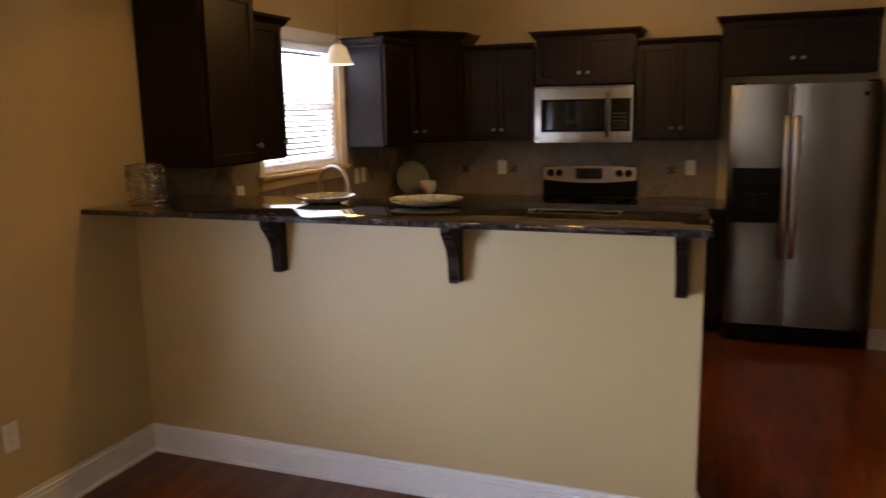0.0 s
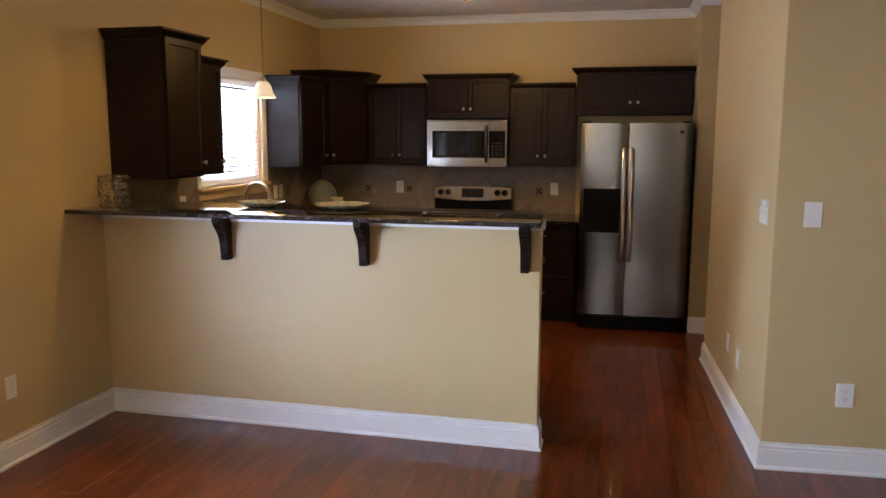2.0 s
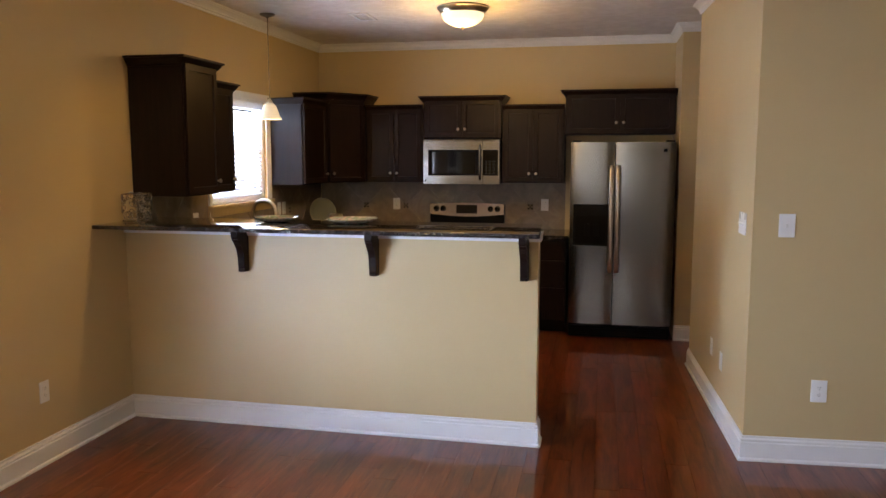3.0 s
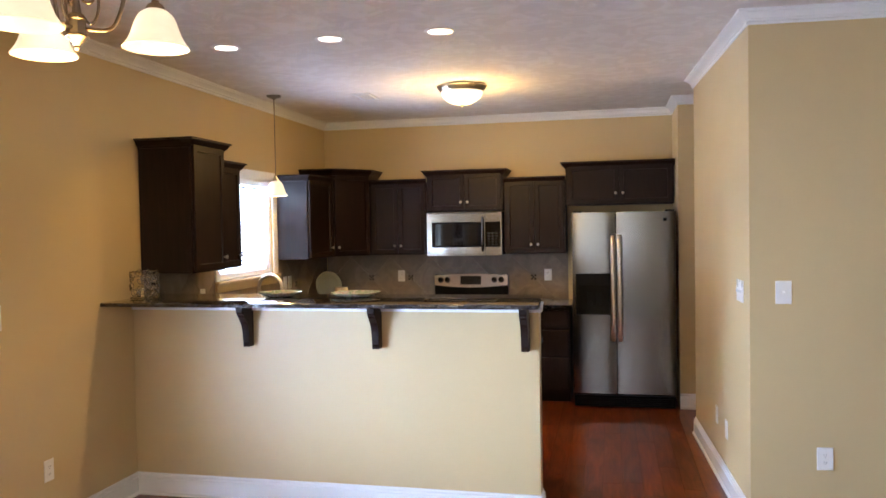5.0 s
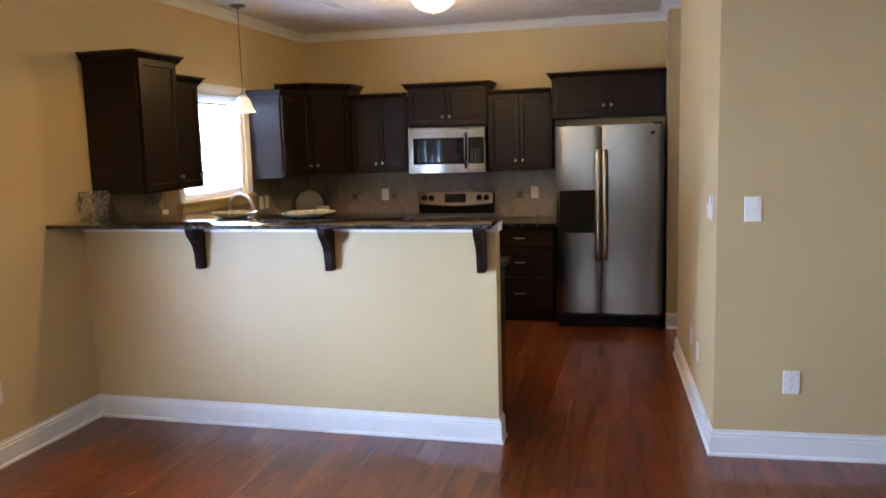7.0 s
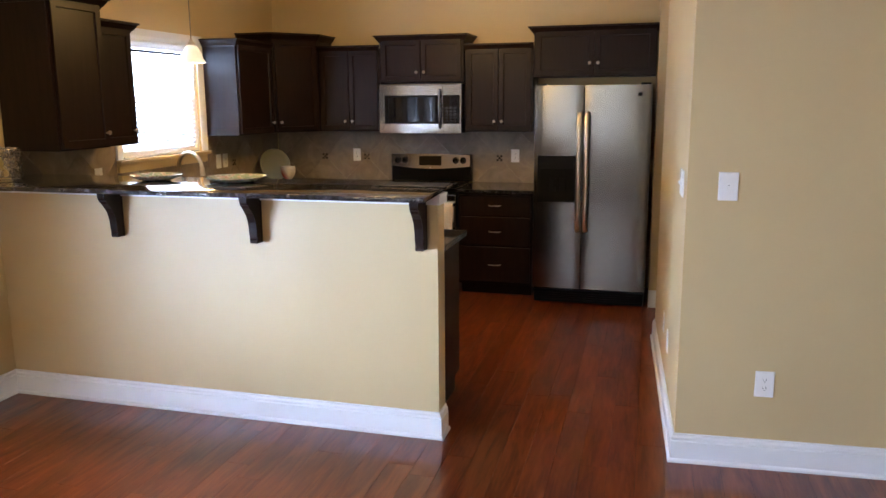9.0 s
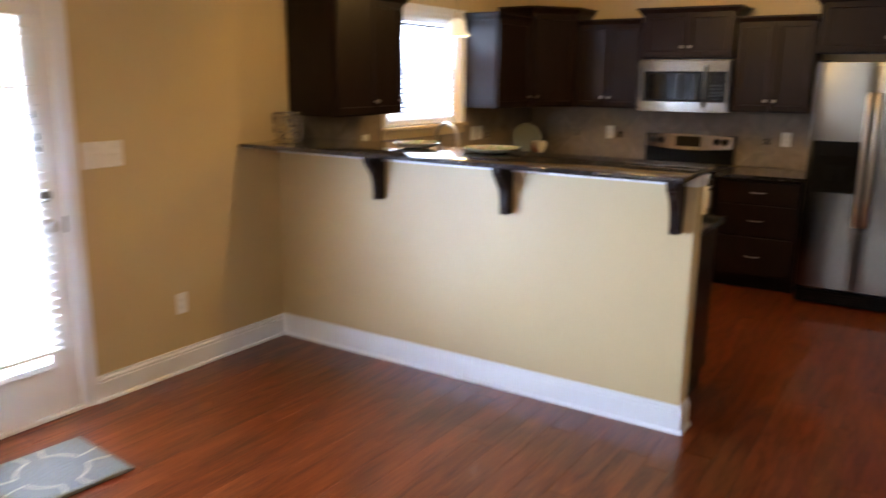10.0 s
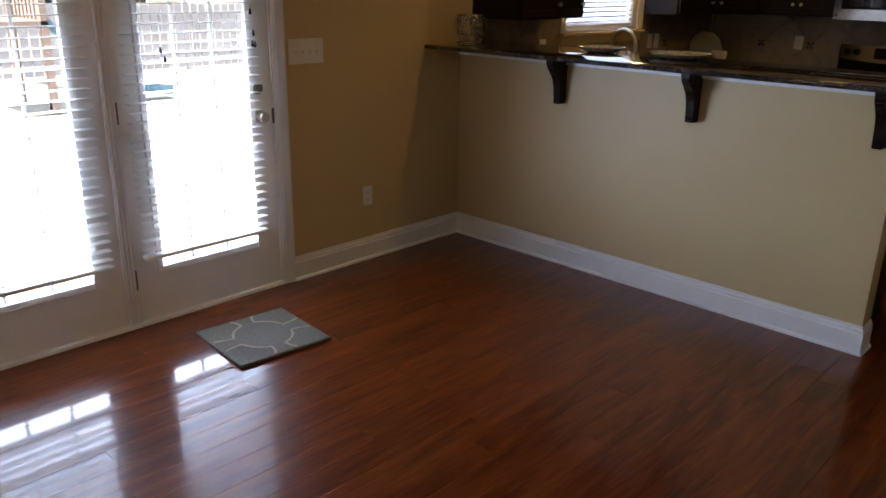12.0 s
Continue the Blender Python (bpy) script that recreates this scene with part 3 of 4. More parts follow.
# ---- cooker ----
def cooker():
    c = thing("cooker", 1.217, 2.86, 0, "stainless steel electric cooker with a black glass top and four knobs", "cooker")
    w = 0.758
    part("body", boxes((0, w, 0.03, 0.60, 0.03, 0.915), bevel=0.003), BLACK, c)
    part("cooktop", boxes((0, w, -0.01, 0.54, 0.915, 0.937), bevel=0.004), BLACKGLASS, c)
    d = part("oven_door", boxes((0.005, w - 0.005, -0.012, 0.029, 0.26, 0.88), bevel=0.004), STEEL_H, c)
    part("window", boxes((0.13, w - 0.13, -0.015, -0.0125, 0.38, 0.70)), BLACKGLASS, d)
    part("handle", tube([(0.06, -0.012, 0.80), (0.06, -0.055, 0.80), (0.1, -0.062, 0.80), (w - 0.05, -0.062, 0.80), (w - 0.012, -0.055, 0.80), (w - 0.012, -0.012, 0.80)], 0.013, 12), STEEL, d, "steel oven handle", True)
    part("warming_drawer", boxes((0.005, w - 0.005, -0.012, 0.029, 0.07, 0.245), bevel=0.004), STEEL_H, c)
    part("feet_rail", boxes((0.02, w - 0.02, 0.02, 0.5, 0.0, 0.03)), BLACK, c)
    # control console: curved top, leaning back
    part("console_base", boxes((-0.003, w + 0.003, 0.548, 0.62, 0.9375, 1.186), bevel=0.006), BLACK, c)
    bm = bmesh.new()
    n = 14
    lo, hi = 1.078, 1.180
    outline = [(w * i / n, hi + 0.012 * math.sin(math.pi * i / n)) for i in range(n + 1)]
    outline += [(w * (n - i) / n, lo - 0.024 * math.sin(math.pi * i / n)) for i in range(n + 1)]
    f = [bm.verts.new((x, 0.525 + (z - lo) * 0.16, z)) for x, z in outline]
    b = [bm.verts.new((v.co.x, 0.605, v.co.z)) for v in f]
    bm.faces.new(f)
    bm.faces.new(list(reversed(b)))
    for i in range(len(f)):
        j = (i + 1) % len(f)
        bm.faces.new((f[i], b[i], b[j], f[j]))
    part("console", bm, STEEL_H, c, "brushed steel control console")
    for kx in (0.065, 0.135, w - 0.135, w - 0.065):
        kb = lathe([(0, 0.024), (0.021, 0.022), (0.024, 0.0), (0.030, 0.0), (0.030, -0.003), (0, -0.003)], 24)
        box(kb, -0.004, 0.004, -0.02, 0.02, 0.022, 0.030, bevel=0.001)
        turned(kb, 81, "X")
        move(kb, kx, 0.5335, 1.132)
        part("knob", kb, BLACK, c, "black cooker knob", True)
    part("display", turned(boxes((0.272, 0.486, 0.5215, 0.5245, 1.085, 1.172), bevel=0.001), -9, "X", (0, 0.525, 1.078)), BLACKGLASS, c)
    bg = lathe([(0.0, 0.0035), (0.007, 0.003), (0.007, 0.0)], 12)
    turned(bg, 81, "X")
    part("badge", move(bg, w / 2, 0.522, 1.066), NICKEL, c)
    for px, py, pr in ((0.2, 0.14, 0.10), (0.56, 0.14, 0.08), (0.2, 0.40, 0.08), (0.56, 0.40, 0.10)):
        part("ring", lathe([(pr, 0.0), (pr, 0.0006), (pr - 0.003, 0.0006), (pr - 0.003, 0.0)], 40, None, (px, py, 0.937)), Mat("ring_grey", (0.08, 0.08, 0.08), 0.3).m, c)


cooker()


def hand_towel():
    c = thing("dish_towel", 1.918, 2.798, 0.80, "cream cotton dish towel hanging folded over the oven handle", "towel")
    bm = bmesh.new()
    n, m = 14, 16
    sheet = []
    for side, low in ((-0.020, -0.215), (0.022, -0.15)):
        for j in range(m + 1):
            u = j / m if side < 0 else 1 - j / m
            z = low + (0.016 - low) * u
            sheet.append((side, z, u))
    rows = []
    for side, z, u in sheet:
        y = side * (1.0 if u < 0.97 else 0.55)
        rows.append([bm.verts.new((-0.045 + 0.09 * k / n, y + 0.006 * (1 - u) * math.sin(k * 1.15 + 0.4), z + 0.004 * math.sin(k * 0.7) * (1 - u))) for k in range(n + 1)])
    for a, b in zip(rows, rows[1:]):
        for k in range(n):
            bm.faces.new((a[k], a[k + 1], b[k + 1], b[k]))
    bmesh.ops.recalc_face_normals(bm, faces=bm.faces)
    bmesh.ops.solidify(bm, geom=list(bm.faces), thickness=0.004)
    part("cloth", bm, paint("towel_cotton", (0.74, 0.68, 0.56), 0.9, 320, 0.5), c, smooth=True)


hand_towel()


# ---- switches and sockets ----
def wall_plate(x, y, z, turn, w=0.075, h=0.118, kind="socket", label="", name="socket"):
    """Centre of the plate; it looks to local -y."""
    c = thing(name, x, y, z, label, "light switch" if name == "light_switch" else "socket", "white wall plates", turn)
    part("plate", boxes((-w / 2, w / 2, -0.006, -0.0005, -h / 2, h / 2), bevel=0.0025), PLATE, c)
    if kind == "socket":
        for s in (-1, 1):
            o = part("receptacle", boxes((-0.0165, 0.0165, -0.0075, -0.006, s * 0.0195 - 0.0135, s * 0.0195 + 0.0135), bevel=0.0005), PLATE, c)
            # raised bars, not holes: the shade inside the slots is their dark colour
            part("slot", boxes((-0.0075, -0.0055, -0.0079, -0.0076, s * 0.0195 - 0.002, s * 0.0195 + 0.007), (0.0055, 0.0075, -0.0079, -0.0076, s * 0.0195 - 0.002, s * 0.0195 + 0.007),
                               (-0.002, 0.002, -0.0079, -0.0076, s * 0.0195 - 0.009, s * 0.0195 - 0.0055)), DARKSLOT, o)
        part("screw", boxes((-0.0025, 0.0025, -0.0068, -0.006, -0.0025, 0.0025), bevel=0.0003), PLATE, c)
    elif kind == "rocker":
        part("rocker", boxes((-0.0165, 0.0165, -0.009, -0.006, -0.033, 0.033), bevel=0.001), PLATE, c)
    elif kind == "blank":
        pass
    else:
        n = int(kind)
        for i in range(n):
            tx = (i - (n - 1) / 2) * 0.046
            part("toggle", turned(boxes((tx - 0.005, tx + 0.005, -0.017, -0.005, -0.007, 0.007), bevel=0.001), 20, "X", (0, -0.006, 0)), PLATE, c)
            for sz in (-0.0365, 0.0365):
                part("screw", boxes((tx - 0.0025, tx + 0.0025, -0.0068, -0.006, sz - 0.0025, sz + 0.0025)), PLATE, c)
    return c


wall_plate(0, -1.220, 1.264, 90, 0.227, 0.13, "4", "white four gang toggle switch plate beside the patio door", "light_switch")
wall_plate(0, -0.806, 0.398, 90, label="white double socket low on the tan wall beside the bar")
slope = math.degrees(math.atan2(0.13, BX - RX))
wall_plate(3.905, 0.0090, 1.30, slope, 0.083, 0.125, "1", "white single toggle switch plate on the tan wall", "light_switch")
wall_plate(4.112, 0.0199, 0.405, slope, 0.083, 0.122, label="white double socket low on the tan wall")
hall = -90 + math.degrees(math.atan2(RX - RFX, RFY - RY))


def hall_x(y):
    return RX + (RFX - RX) * (y - RY) / (RFY - RY)


wall_plate(hall_x(0.235), 0.235, 1.290, hall, 0.175, 0.125, "3", "white triple toggle switch plate near the wall corner", "light_switch")
wall_plate(hall_x(1.01), 1.01, 0.392, hall, label="white socket low on the hall wall")
wall_plate(hall_x(0.675), 0.675, 0.376, hall, kind="blank", label="white blank cable plate low on the hall wall")
wall_plate(0.838, YB - 0.011, 1.17, 0, kind="socket", label="white double socket in the tiled splashback")
wall_plate(2.377, YB - 0.011, 1.175, 0, kind="socket", label="white double socket in the tiled splashback beside the fridge")
wall_plate(0.011, 0.85, 1.19, 90, kind="socket", label="white double socket in the splashback beside the window")
wall_plate(0.011, 2.36, 1.18, 90, kind="rocker", label="white rocker switch by the sink window", name="light_switch")
wall_plate(0.011, 2.47, 1.18, 90, kind="socket", label="white socket in the splashback near the kitchen corner")


# ---- patio doors ----
def blind(parent_label, y0, y1, z0, z1, x, slat=0.05, pitch=0.043, tilt=8.0, name="blind", tassels=(), mat=None, slipped=-1):
    c = thing(name, x, y0, z0, parent_label, "blind", "white slatted blinds")
    w = y1 - y0
    part("head_rail", boxes((-0.02, 0.03, 0, w, z1 - z0 - 0.05, z1 - z0), bevel=0.003), BLIND, c)
    part("bottom_rail", boxes((-0.025, 0.025, 0.002, w - 0.002, -0.004, 0.016), bevel=0.005), BLIND, c)
    n = int((z1 - z0 - 0.09) / pitch)
    bm = bmesh.new()
    if mat:
        rows = [[bm.verts.new((slat * (k / 4 - 0.5), v, 0.0025 - 0.01 * (k / 4 - 0.5) ** 2)) for v in (0.004, w - 0.004)] for k in range(5)]
        for a, b in zip(rows, rows[1:]):
            bm.faces.new((a[0], b[0], b[1], a[1]))
    else:
        box(bm, -slat / 2, slat / 2, 0.004, w - 0.004, -0.0014, 0.0014)
    turned(bm, tilt, "Y")
    me = mesh_of("slat", bm, mat or BLIND)
    for i in range(n):
        s = new("slat", me)
        s.parent = c
        s.location = (0, -0.055 if i == slipped else 0, 0.045 + i * pitch)
    for k in (0.14, 0.5, 0.86):
        for dx in (-0.026, 0.026):
            part("cord", tube([(dx, w * k, 0.01), (dx, w * k, z1 - z0 - 0.04)], 0.0009, 5), BLIND, c)
    if tassels:
        for k, dz in tassels:
            part("pull_cord", tube([(0.034, w * k, dz), (0.034, w * k, z1 - z0 - 0.05)], 0.0009, 5), BLIND, c)
            part("tassel", lathe([(0, 0.03), (0.003, 0.028), (0.007, 0.004), (0.006, 0), (0, 0)], 10, None, (0.034, w * k, dz - 0.03)), BLACK, c, "small dark cord tassel", True)
    return c


def patio_door(y0, y1, hinge_at, handles):
    """A full height glazed door leaf in the west wall."""
    c = thing("patio_door", -0.05, y0, 0.022, "white full glass patio door, closed" + (" with a satin nickel knob" if handles else ""), "door", "patio doors")
    w, h = y1 - y0, 2.03
    s, rail = 0.115, 0.236
    part("leaf", boxes((0, 0.045, 0, s, 0, h), (0, 0.045, w - s, w, 0, h), (0, 0.045, s, w - s, 0, rail), (0, 0.045, s, w - s, h - 0.13, h)), DOORWHITE, c)
    part("glass_frame", boxes((0.03, 0.058, s - 0.004, s + 0.026, rail - 0.005, h - 0.125), (0.03, 0.058, w - s - 0.026, w - s + 0.004, rail - 0.005, h - 0.125),
                              (0.03, 0.058, s + 0.026, w - s - 0.026, rail - 0.005, rail + 0.026), (0.03, 0.058, s + 0.026, w - s - 0.026, h - 0.156, h - 0.125), bevel=0.003), DOORWHITE, c)
    g = part("pane", boxes((0.018, 0.022, s + 0.005, w - s - 0.005, rail + 0.005, h - 0.135)), GLASS, c, "clear glass pane")
    g.visible_shadow = False
    gw, gh = w - 2 * s, h - 0.13 - rail
    for i in (1, 2):
        part("muntin", boxes((0.0225, 0.030, s + gw * i / 3 - 0.007, s + gw * i / 3 + 0.007, rail + 0.004, h - 0.134)), BLIND, c)
    for i in (1, 2, 3, 4):
        part("muntin", boxes((0.0226, 0.0296, s + 0.004, w - s - 0.004, rail + gh * i / 5 - 0.007, rail + gh * i / 5 + 0.007)), BLIND, c)
    if handles:
        kb = lathe([(0, 0), (0.032, 0), (0.032, 0.006), (0.014, 0.012), (0.012, 0.035), (0.024, 0.042), (0.029, 0.055), (0.024, 0.068), (0, 0.072)], 24)
        turned(kb, 90, "Y")
        part("door_knob", move(kb, 0.0455, w - 0.088, 0.930), NICKEL, c, "round satin nickel door knob", True)
        db = lathe([(0, 0), (0.031, 0), (0.029, 0.014), (0.020, 0.02), (0, 0.02)], 24)
        box(db, -0.005, 0.005, -0.016, 0.016, 0.02, 0.032, bevel=0.001)
        turned(db, 90, "Y")
        part("deadbolt", move(db, 0.0455, w - 0.088, 1.072), AGED, c, "satin nickel deadbolt turn", True)
        part("latch_plate", boxes((0.015, 0.058, w - 0.004, w + 0.004, 0.885, 0.965), bevel=0.002), AGED, c)
    for z in (0.22, 1.02, 1.80) if handles else ():
        part("hinge", boxes((0.045, 0.056, hinge_at - 0.008, hinge_at + 0.008, z - 0.05, z + 0.05), bevel=0.002), AGED, c)
    return c


patio_door(-2.27, -1.445, -0.004, True)
patio_door(-3.155, -2.33, 0.829, False)
structure("door_frame", boxes((-0.15, 0.002, -2.326, -2.274, 0.0, 2.07), (-0.15, 0.0, -1.441, -1.43, 0, 2.07), (-0.15, 0.0, -3.17, -3.159, 0, 2.07), (-0.15, 0, -3.17, -1.43, 2.056, 2.07)), DOORWHITE)
for bead in (-2.322, -2.3035, -2.285):
    structure("trim_astragal", boxes((0.002, 0.012, bead, bead + 0.008, 0.02, 2.056), bevel=0.003), TRIM)
structure("threshold", boxes((-0.15, 0.012, -3.17, -1.43, -0.005, 0.02), bevel=0.004), DOORWHITE)
CASING = [(0.0, 0.0), (0.008, 0.0), (0.011, 0.012), (0.014, 0.02), (0.016, 0.045), (0.018, 0.058), (0.018, 0.07), (0.0, 0.07)]


def casing(y0, y1, z0, z1, sill=False, name="trim_casing"):
    """Moulded casing on the west wall round an opening."""
    bm = bmesh.new()
    path = [(y0, z0), (y0, z1), (y1, z1), (y1, z0)]
    rows = []
    for (y, z), (sy, sz) in zip(path, ((-1, 0), (-1, 1), (1, 1), (1, 0))):
        rows.append([bm.verts.new((x + 0.0005, y + sy * o, z + sz * o)) for x, o in CASING])
    for a, b in zip(rows, rows[1:]):
        for j in range(len(CASING)):
            k = (j + 1) % len(CASING)
            bm.faces.new((a[j], b[j], b[k], a[k]))
    bm.faces.new(rows[0])
    bm.faces.new(list(reversed(rows[-1])))
    return structure(name, bm, TRIM)


casing(-3.165, -1.432, 0.0, 2.065)
blind("white slatted blind lowered over the patio door glass", -2.240, -1.546, 0.350, 1.95, 0.045, tilt=1.5, tassels=((0.24, 0.98), (0.265, 0.94), (0.925, 1.14), (0.94, 1.04), (0.93, 0.99), (0.95, 0.985)), slipped=13)
blind("white slatted blind lowered over the patio door glass", -3.10, -2.388, 0.350, 1.95, 0.045, tilt=1.5, tassels=((0.74, 0.78),))


# ---- windows ----
def window(y0, y1, z0, z1, name="window_1"):
    bm = boxes((-0.12, -0.02, y0, y0 + 0.035, z0, z1), (-0.12, -0.02, y1 - 0.035, y1, z0, z1), (-0.12, -0.02, y0 + 0.035, y1 - 0.035, z0, z0 + 0.035), (-0.12, -0.02, y0 + 0.035, y1 - 0.035, z1 - 0.035, z1))
    w = structure(name, bm, DOORWHITE)
    zm = (z0 + z1) / 2
    for a, b, x in ((z0 + 0.035, zm + 0.015, -0.07), (zm - 0.015, z1 - 0.035, -0.10)):
        s = part("sash", boxes((x, x + 0.03, y0 + 0.036, y0 + 0.07, a, b), (x, x + 0.03, y1 - 0.07, y1 - 0.036, a, b), (x, x + 0.03, y0 + 0.07, y1 - 0.07, a, a + 0.035), (x, x + 0.03, y0 + 0.07, y1 - 0.07, b - 0.035, b)), DOORWHITE, w)
        g = part("pane", boxes((x + 0.012, x + 0.016, y0 + 0.065, y1 - 0.065, a + 0.03, b - 0.03)), GLASS, s)
        g.visible_shadow = False
    return w


window(1.12, 2.14, 1.28, 2.13)
casing(1.125, 2.135, 1.285, 2.125)
structure("window_sill", boxes((-0.02, 0.045, 1.05, 2.21, 1.258, 1.282), (0.0, 0.016, 1.07, 2.19, 1.195, 1.258), bevel=0.003), WALL)
blind("white slatted blind lowered over the sink window", 1.16, 2.10, 1.29, 2.11, -0.03, 0.048, 0.036, -38.0, mat=BLIND_THIN)
# side window, casing and blind added out of view for the fill lamp
window(-5.7, -4.3, 0.7, 2.1, "window_2_added")
casing(-5.695, -4.305, 0.705, 2.095)
blind("white slatted blind lowered over the added unseen side window", -5.66, -4.34, 0.71, 2.06, -0.03)
# unseen closed blind, added to keep the sun out of the south window
sun_block_blind = blind("white slatted blind added out of view to block the sun", 0.87, 3.33, 0.82, 2.14, -0.03, tilt=-68.0)
sun_block_blind.matrix_world = pose(3.33, BACK - 0.03, 0.82, 0, 0, 90)


# ---- lamps of the rooms ----
def bell(top, bottom, height, segs=36, t=0.003):
    """A bell-shaped glass shade, open below, its neck at z = 0."""
    prof = []
    keys = ((0, 0.0), (0.06, 0.16), (0.15, 0.32), (0.3, 0.45), (0.5, 0.56), (0.7, 0.68), (0.84, 0.80), (0.94, 0.92), (1.0, 1.0))
    for u, v in keys:
        prof.append((top + (bottom - top) * v, -height * u))
    inner = [(r - t, z) for r, z in reversed(prof)]
    return lathe(prof + [(bottom - t / 2, -height - 0.002)] + inner, segs)


def pendant():
    x, y = 0.24, 1.70
    c = thing("pendant_lamp", x, y, 1.965, "satin nickel pendant lamp with a white bell glass shade", "lamp")
    top = H - 1.965
    part("canopy", lathe([(0, top - 0.0005), (0.062, top - 0.0005), (0.062, top - 0.006), (0.05, top - 0.016), (0.02, top - 0.024), (0.008, top - 0.034), (0, top - 0.036)], 32), AGED, c, smooth=True)
    part("rod", tube([(0, 0, 0.17), (0, 0, top - 0.034)], 0.0045, 8), AGED, c, smooth=True)
    part("socket_cup", lathe([(0, 0.175), (0.010, 0.172), (0.012, 0.155), (0.024, 0.148), (0.027, 0.13), (0.031, 0.118), (0, 0.118)], 24), NICKEL, c, smooth=True)
    part("shade", move(bell(0.030, 0.098, 0.125), 0, 0, 0.127), SHADE, c, "white frosted bell glass shade", True)
    lamp("pendant_glow", "POINT", 0.7, WARM, pose(x, y, 1.99), radius=0.04)


pendant()


def chandelier():
    x, y, z = CH
    c = thing("chandelier", x, y, z, "antique nickel chandelier with three lit white bell glass shades", "chandelier")
    top = H - z
    part("canopy", lathe([(0, top - 0.0005), (0.07, top - 0.0005), (0.07, top - 0.008), (0.04, top - 0.03), (0.01, top - 0.04), (0, top - 0.04)], 32), BRASSY, c, smooth=True)
    part("stem", lathe([(0.0, top - 0.04), (0.008, top - 0.04), (0.008, 0.32), (0.018, 0.30), (0.008, 0.27), (0.008, 0.03), (0, 0.03)], 20), BRASSY, c, smooth=True)
    part("hub", lathe([(0, 0.034), (0.018, 0.032), (0.023, 0.026), (0.024, 0.020), (0.022, 0.018), (0.022, -0.012), (0.028, -0.016), (0.028, -0.020), (0.010, -0.036), (0.006, -0.040), (0.008, -0.045), (0.005, -0.050), (0, -0.052)], 8), BRASSY, c, smooth=True)
    for i in range(3):
        a = radians(CH_TURN + 120 * i)

        def at(r, h):
            return (r * math.cos(a), r * math.sin(a), h)

        def curve(ctrl):
            pts = []
            for k in range(len(ctrl) - 1):
                p0, p1, p2, p3 = ctrl[max(k - 1, 0)], ctrl[k], ctrl[k + 1], ctrl[min(k + 2, len(ctrl) - 1)]
                for s in range(4):
                    u = s / 4
                    q = [0.5 * (2 * p1[d] + (p2[d] - p0[d]) * u + (2 * p0[d] - 5 * p1[d] + 4 * p2[d] - p3[d]) * u * u + (3 * p1[d] - p0[d] - 3 * p2[d] + p3[d]) * u ** 3) for d in (0, 1)]
                    pts.append(at(*q))
            return pts + [at(*ctrl[-1])]
        arm = part("arm", tube(curve([(0.02, 0.0), (0.072, 0.003), (0.094, 0.04), (0.108, 0.09), (0.132, 0.116), (0.158, 0.106), (AR, 0.070)]), 0.0050, 10), BRASSY, c, smooth=True)
        part("scroll", tube(curve([(0.010, 0.25), (0.034, 0.17), (0.048, 0.09), (0.046, 0.035), (0.030, 0.012), (0.014, 0.03)]), 0.0034, 8), BRASSY, arm, smooth=True)
        curl = []
        for k in range(22):
            u = k / 21
            th = radians(200 - 380 * u)
            rr = 0.020 * (1 - 0.5 * u)
            curl.append(at(0.024 + rr * math.cos(th), 0.072 + rr * math.sin(th)))
        part("curl", tube([at(0.010, 0.03)] + curl, 0.0030, 8), BRASSY, arm, smooth=True)
        cup = lathe([(0, 0.080), (0.008, 0.078), (0.010, 0.072), (0.018, 0.068), (0.023, 0.058), (0.024, 0.052), (0, 0.052)], 20)
        part("cup", move(cup, AR * math.cos(a), AR * math.sin(a), 0), BRASSY, arm, smooth=True)
        part("shade", move(bell(0.022, 0.077, 0.090), AR * math.cos(a), AR * math.sin(a), 0.056), SHADE, arm, "lit frosted bell glass shade", True)
    lamp("chandelier_glow", "POINT", 1.85, WARM, pose(x, y, z - 0.16), radius=0.12)


AR = 0.172
CH = (1.804, -2.861, 2.157)
CH_TURN = 32
chandelier()


def flush_light():
    x, y = 1.848, 1.725
    c = thing("ceiling_light", x, y, H, "round flush ceiling light with a lit frosted bowl and nickel pan", "lamp")
    part("pan", lathe([(0, -0.0005), (0.196, -0.0005), (0.203, -0.008), (0.203, -0.014), (0.192, -0.020), (0.186, -0.032), (0.176, -0.040), (0.170, -0.052), (0, -0.052)], 56), NICKEL, c, smooth=True)
    part("bowl", lathe([(0.167, -0.052), (0.164, -0.072), (0.147, -0.100), (0.115, -0.124), (0.075, -0.142), (0.034, -0.151), (0.012, -0.153), (0, -0.153)], 56), BOWL, c, "frosted glass bowl", True)
    part("finial", lathe([(0, -0.152), (0.012, -0.153), (0.009, -0.160), (0.010, -0.165), (0.004, -0.172), (0, -0.174)], 16), BRASSY, c, smooth=True)
    lamp("flush_glow", "SPOT", 2.0, WARM, pose(x, y, H - 0.19), radius=0.07, spot=172)
    lamp("flush_halo", "POINT", 1.9, WARM, pose(x, y, H - 0.32), radius=0.12)


flush_light()


def downlight(x, y):
    c = thing("downlight", x, y, H, "round recessed downlight with a white rim, lit", "lamp", "recessed downlights in the ceiling")
    part("rim", lathe([(0.066, -0.0015), (0.070, -0.006), (0.086, -0.005), (0.090, -0.0005), (0.066, -0.0005)], 40), TRIM, c, smooth=True)
    part("lens", lathe([(0.067, -0.002), (0.03, -0.0035), (0, -0.004)], 40), LENS, c, smooth=True)
    lamp("downlight_glow", "SPOT", 2.2, WARM, pose(x, y, H - 0.02), radius=0.06, spot=110)


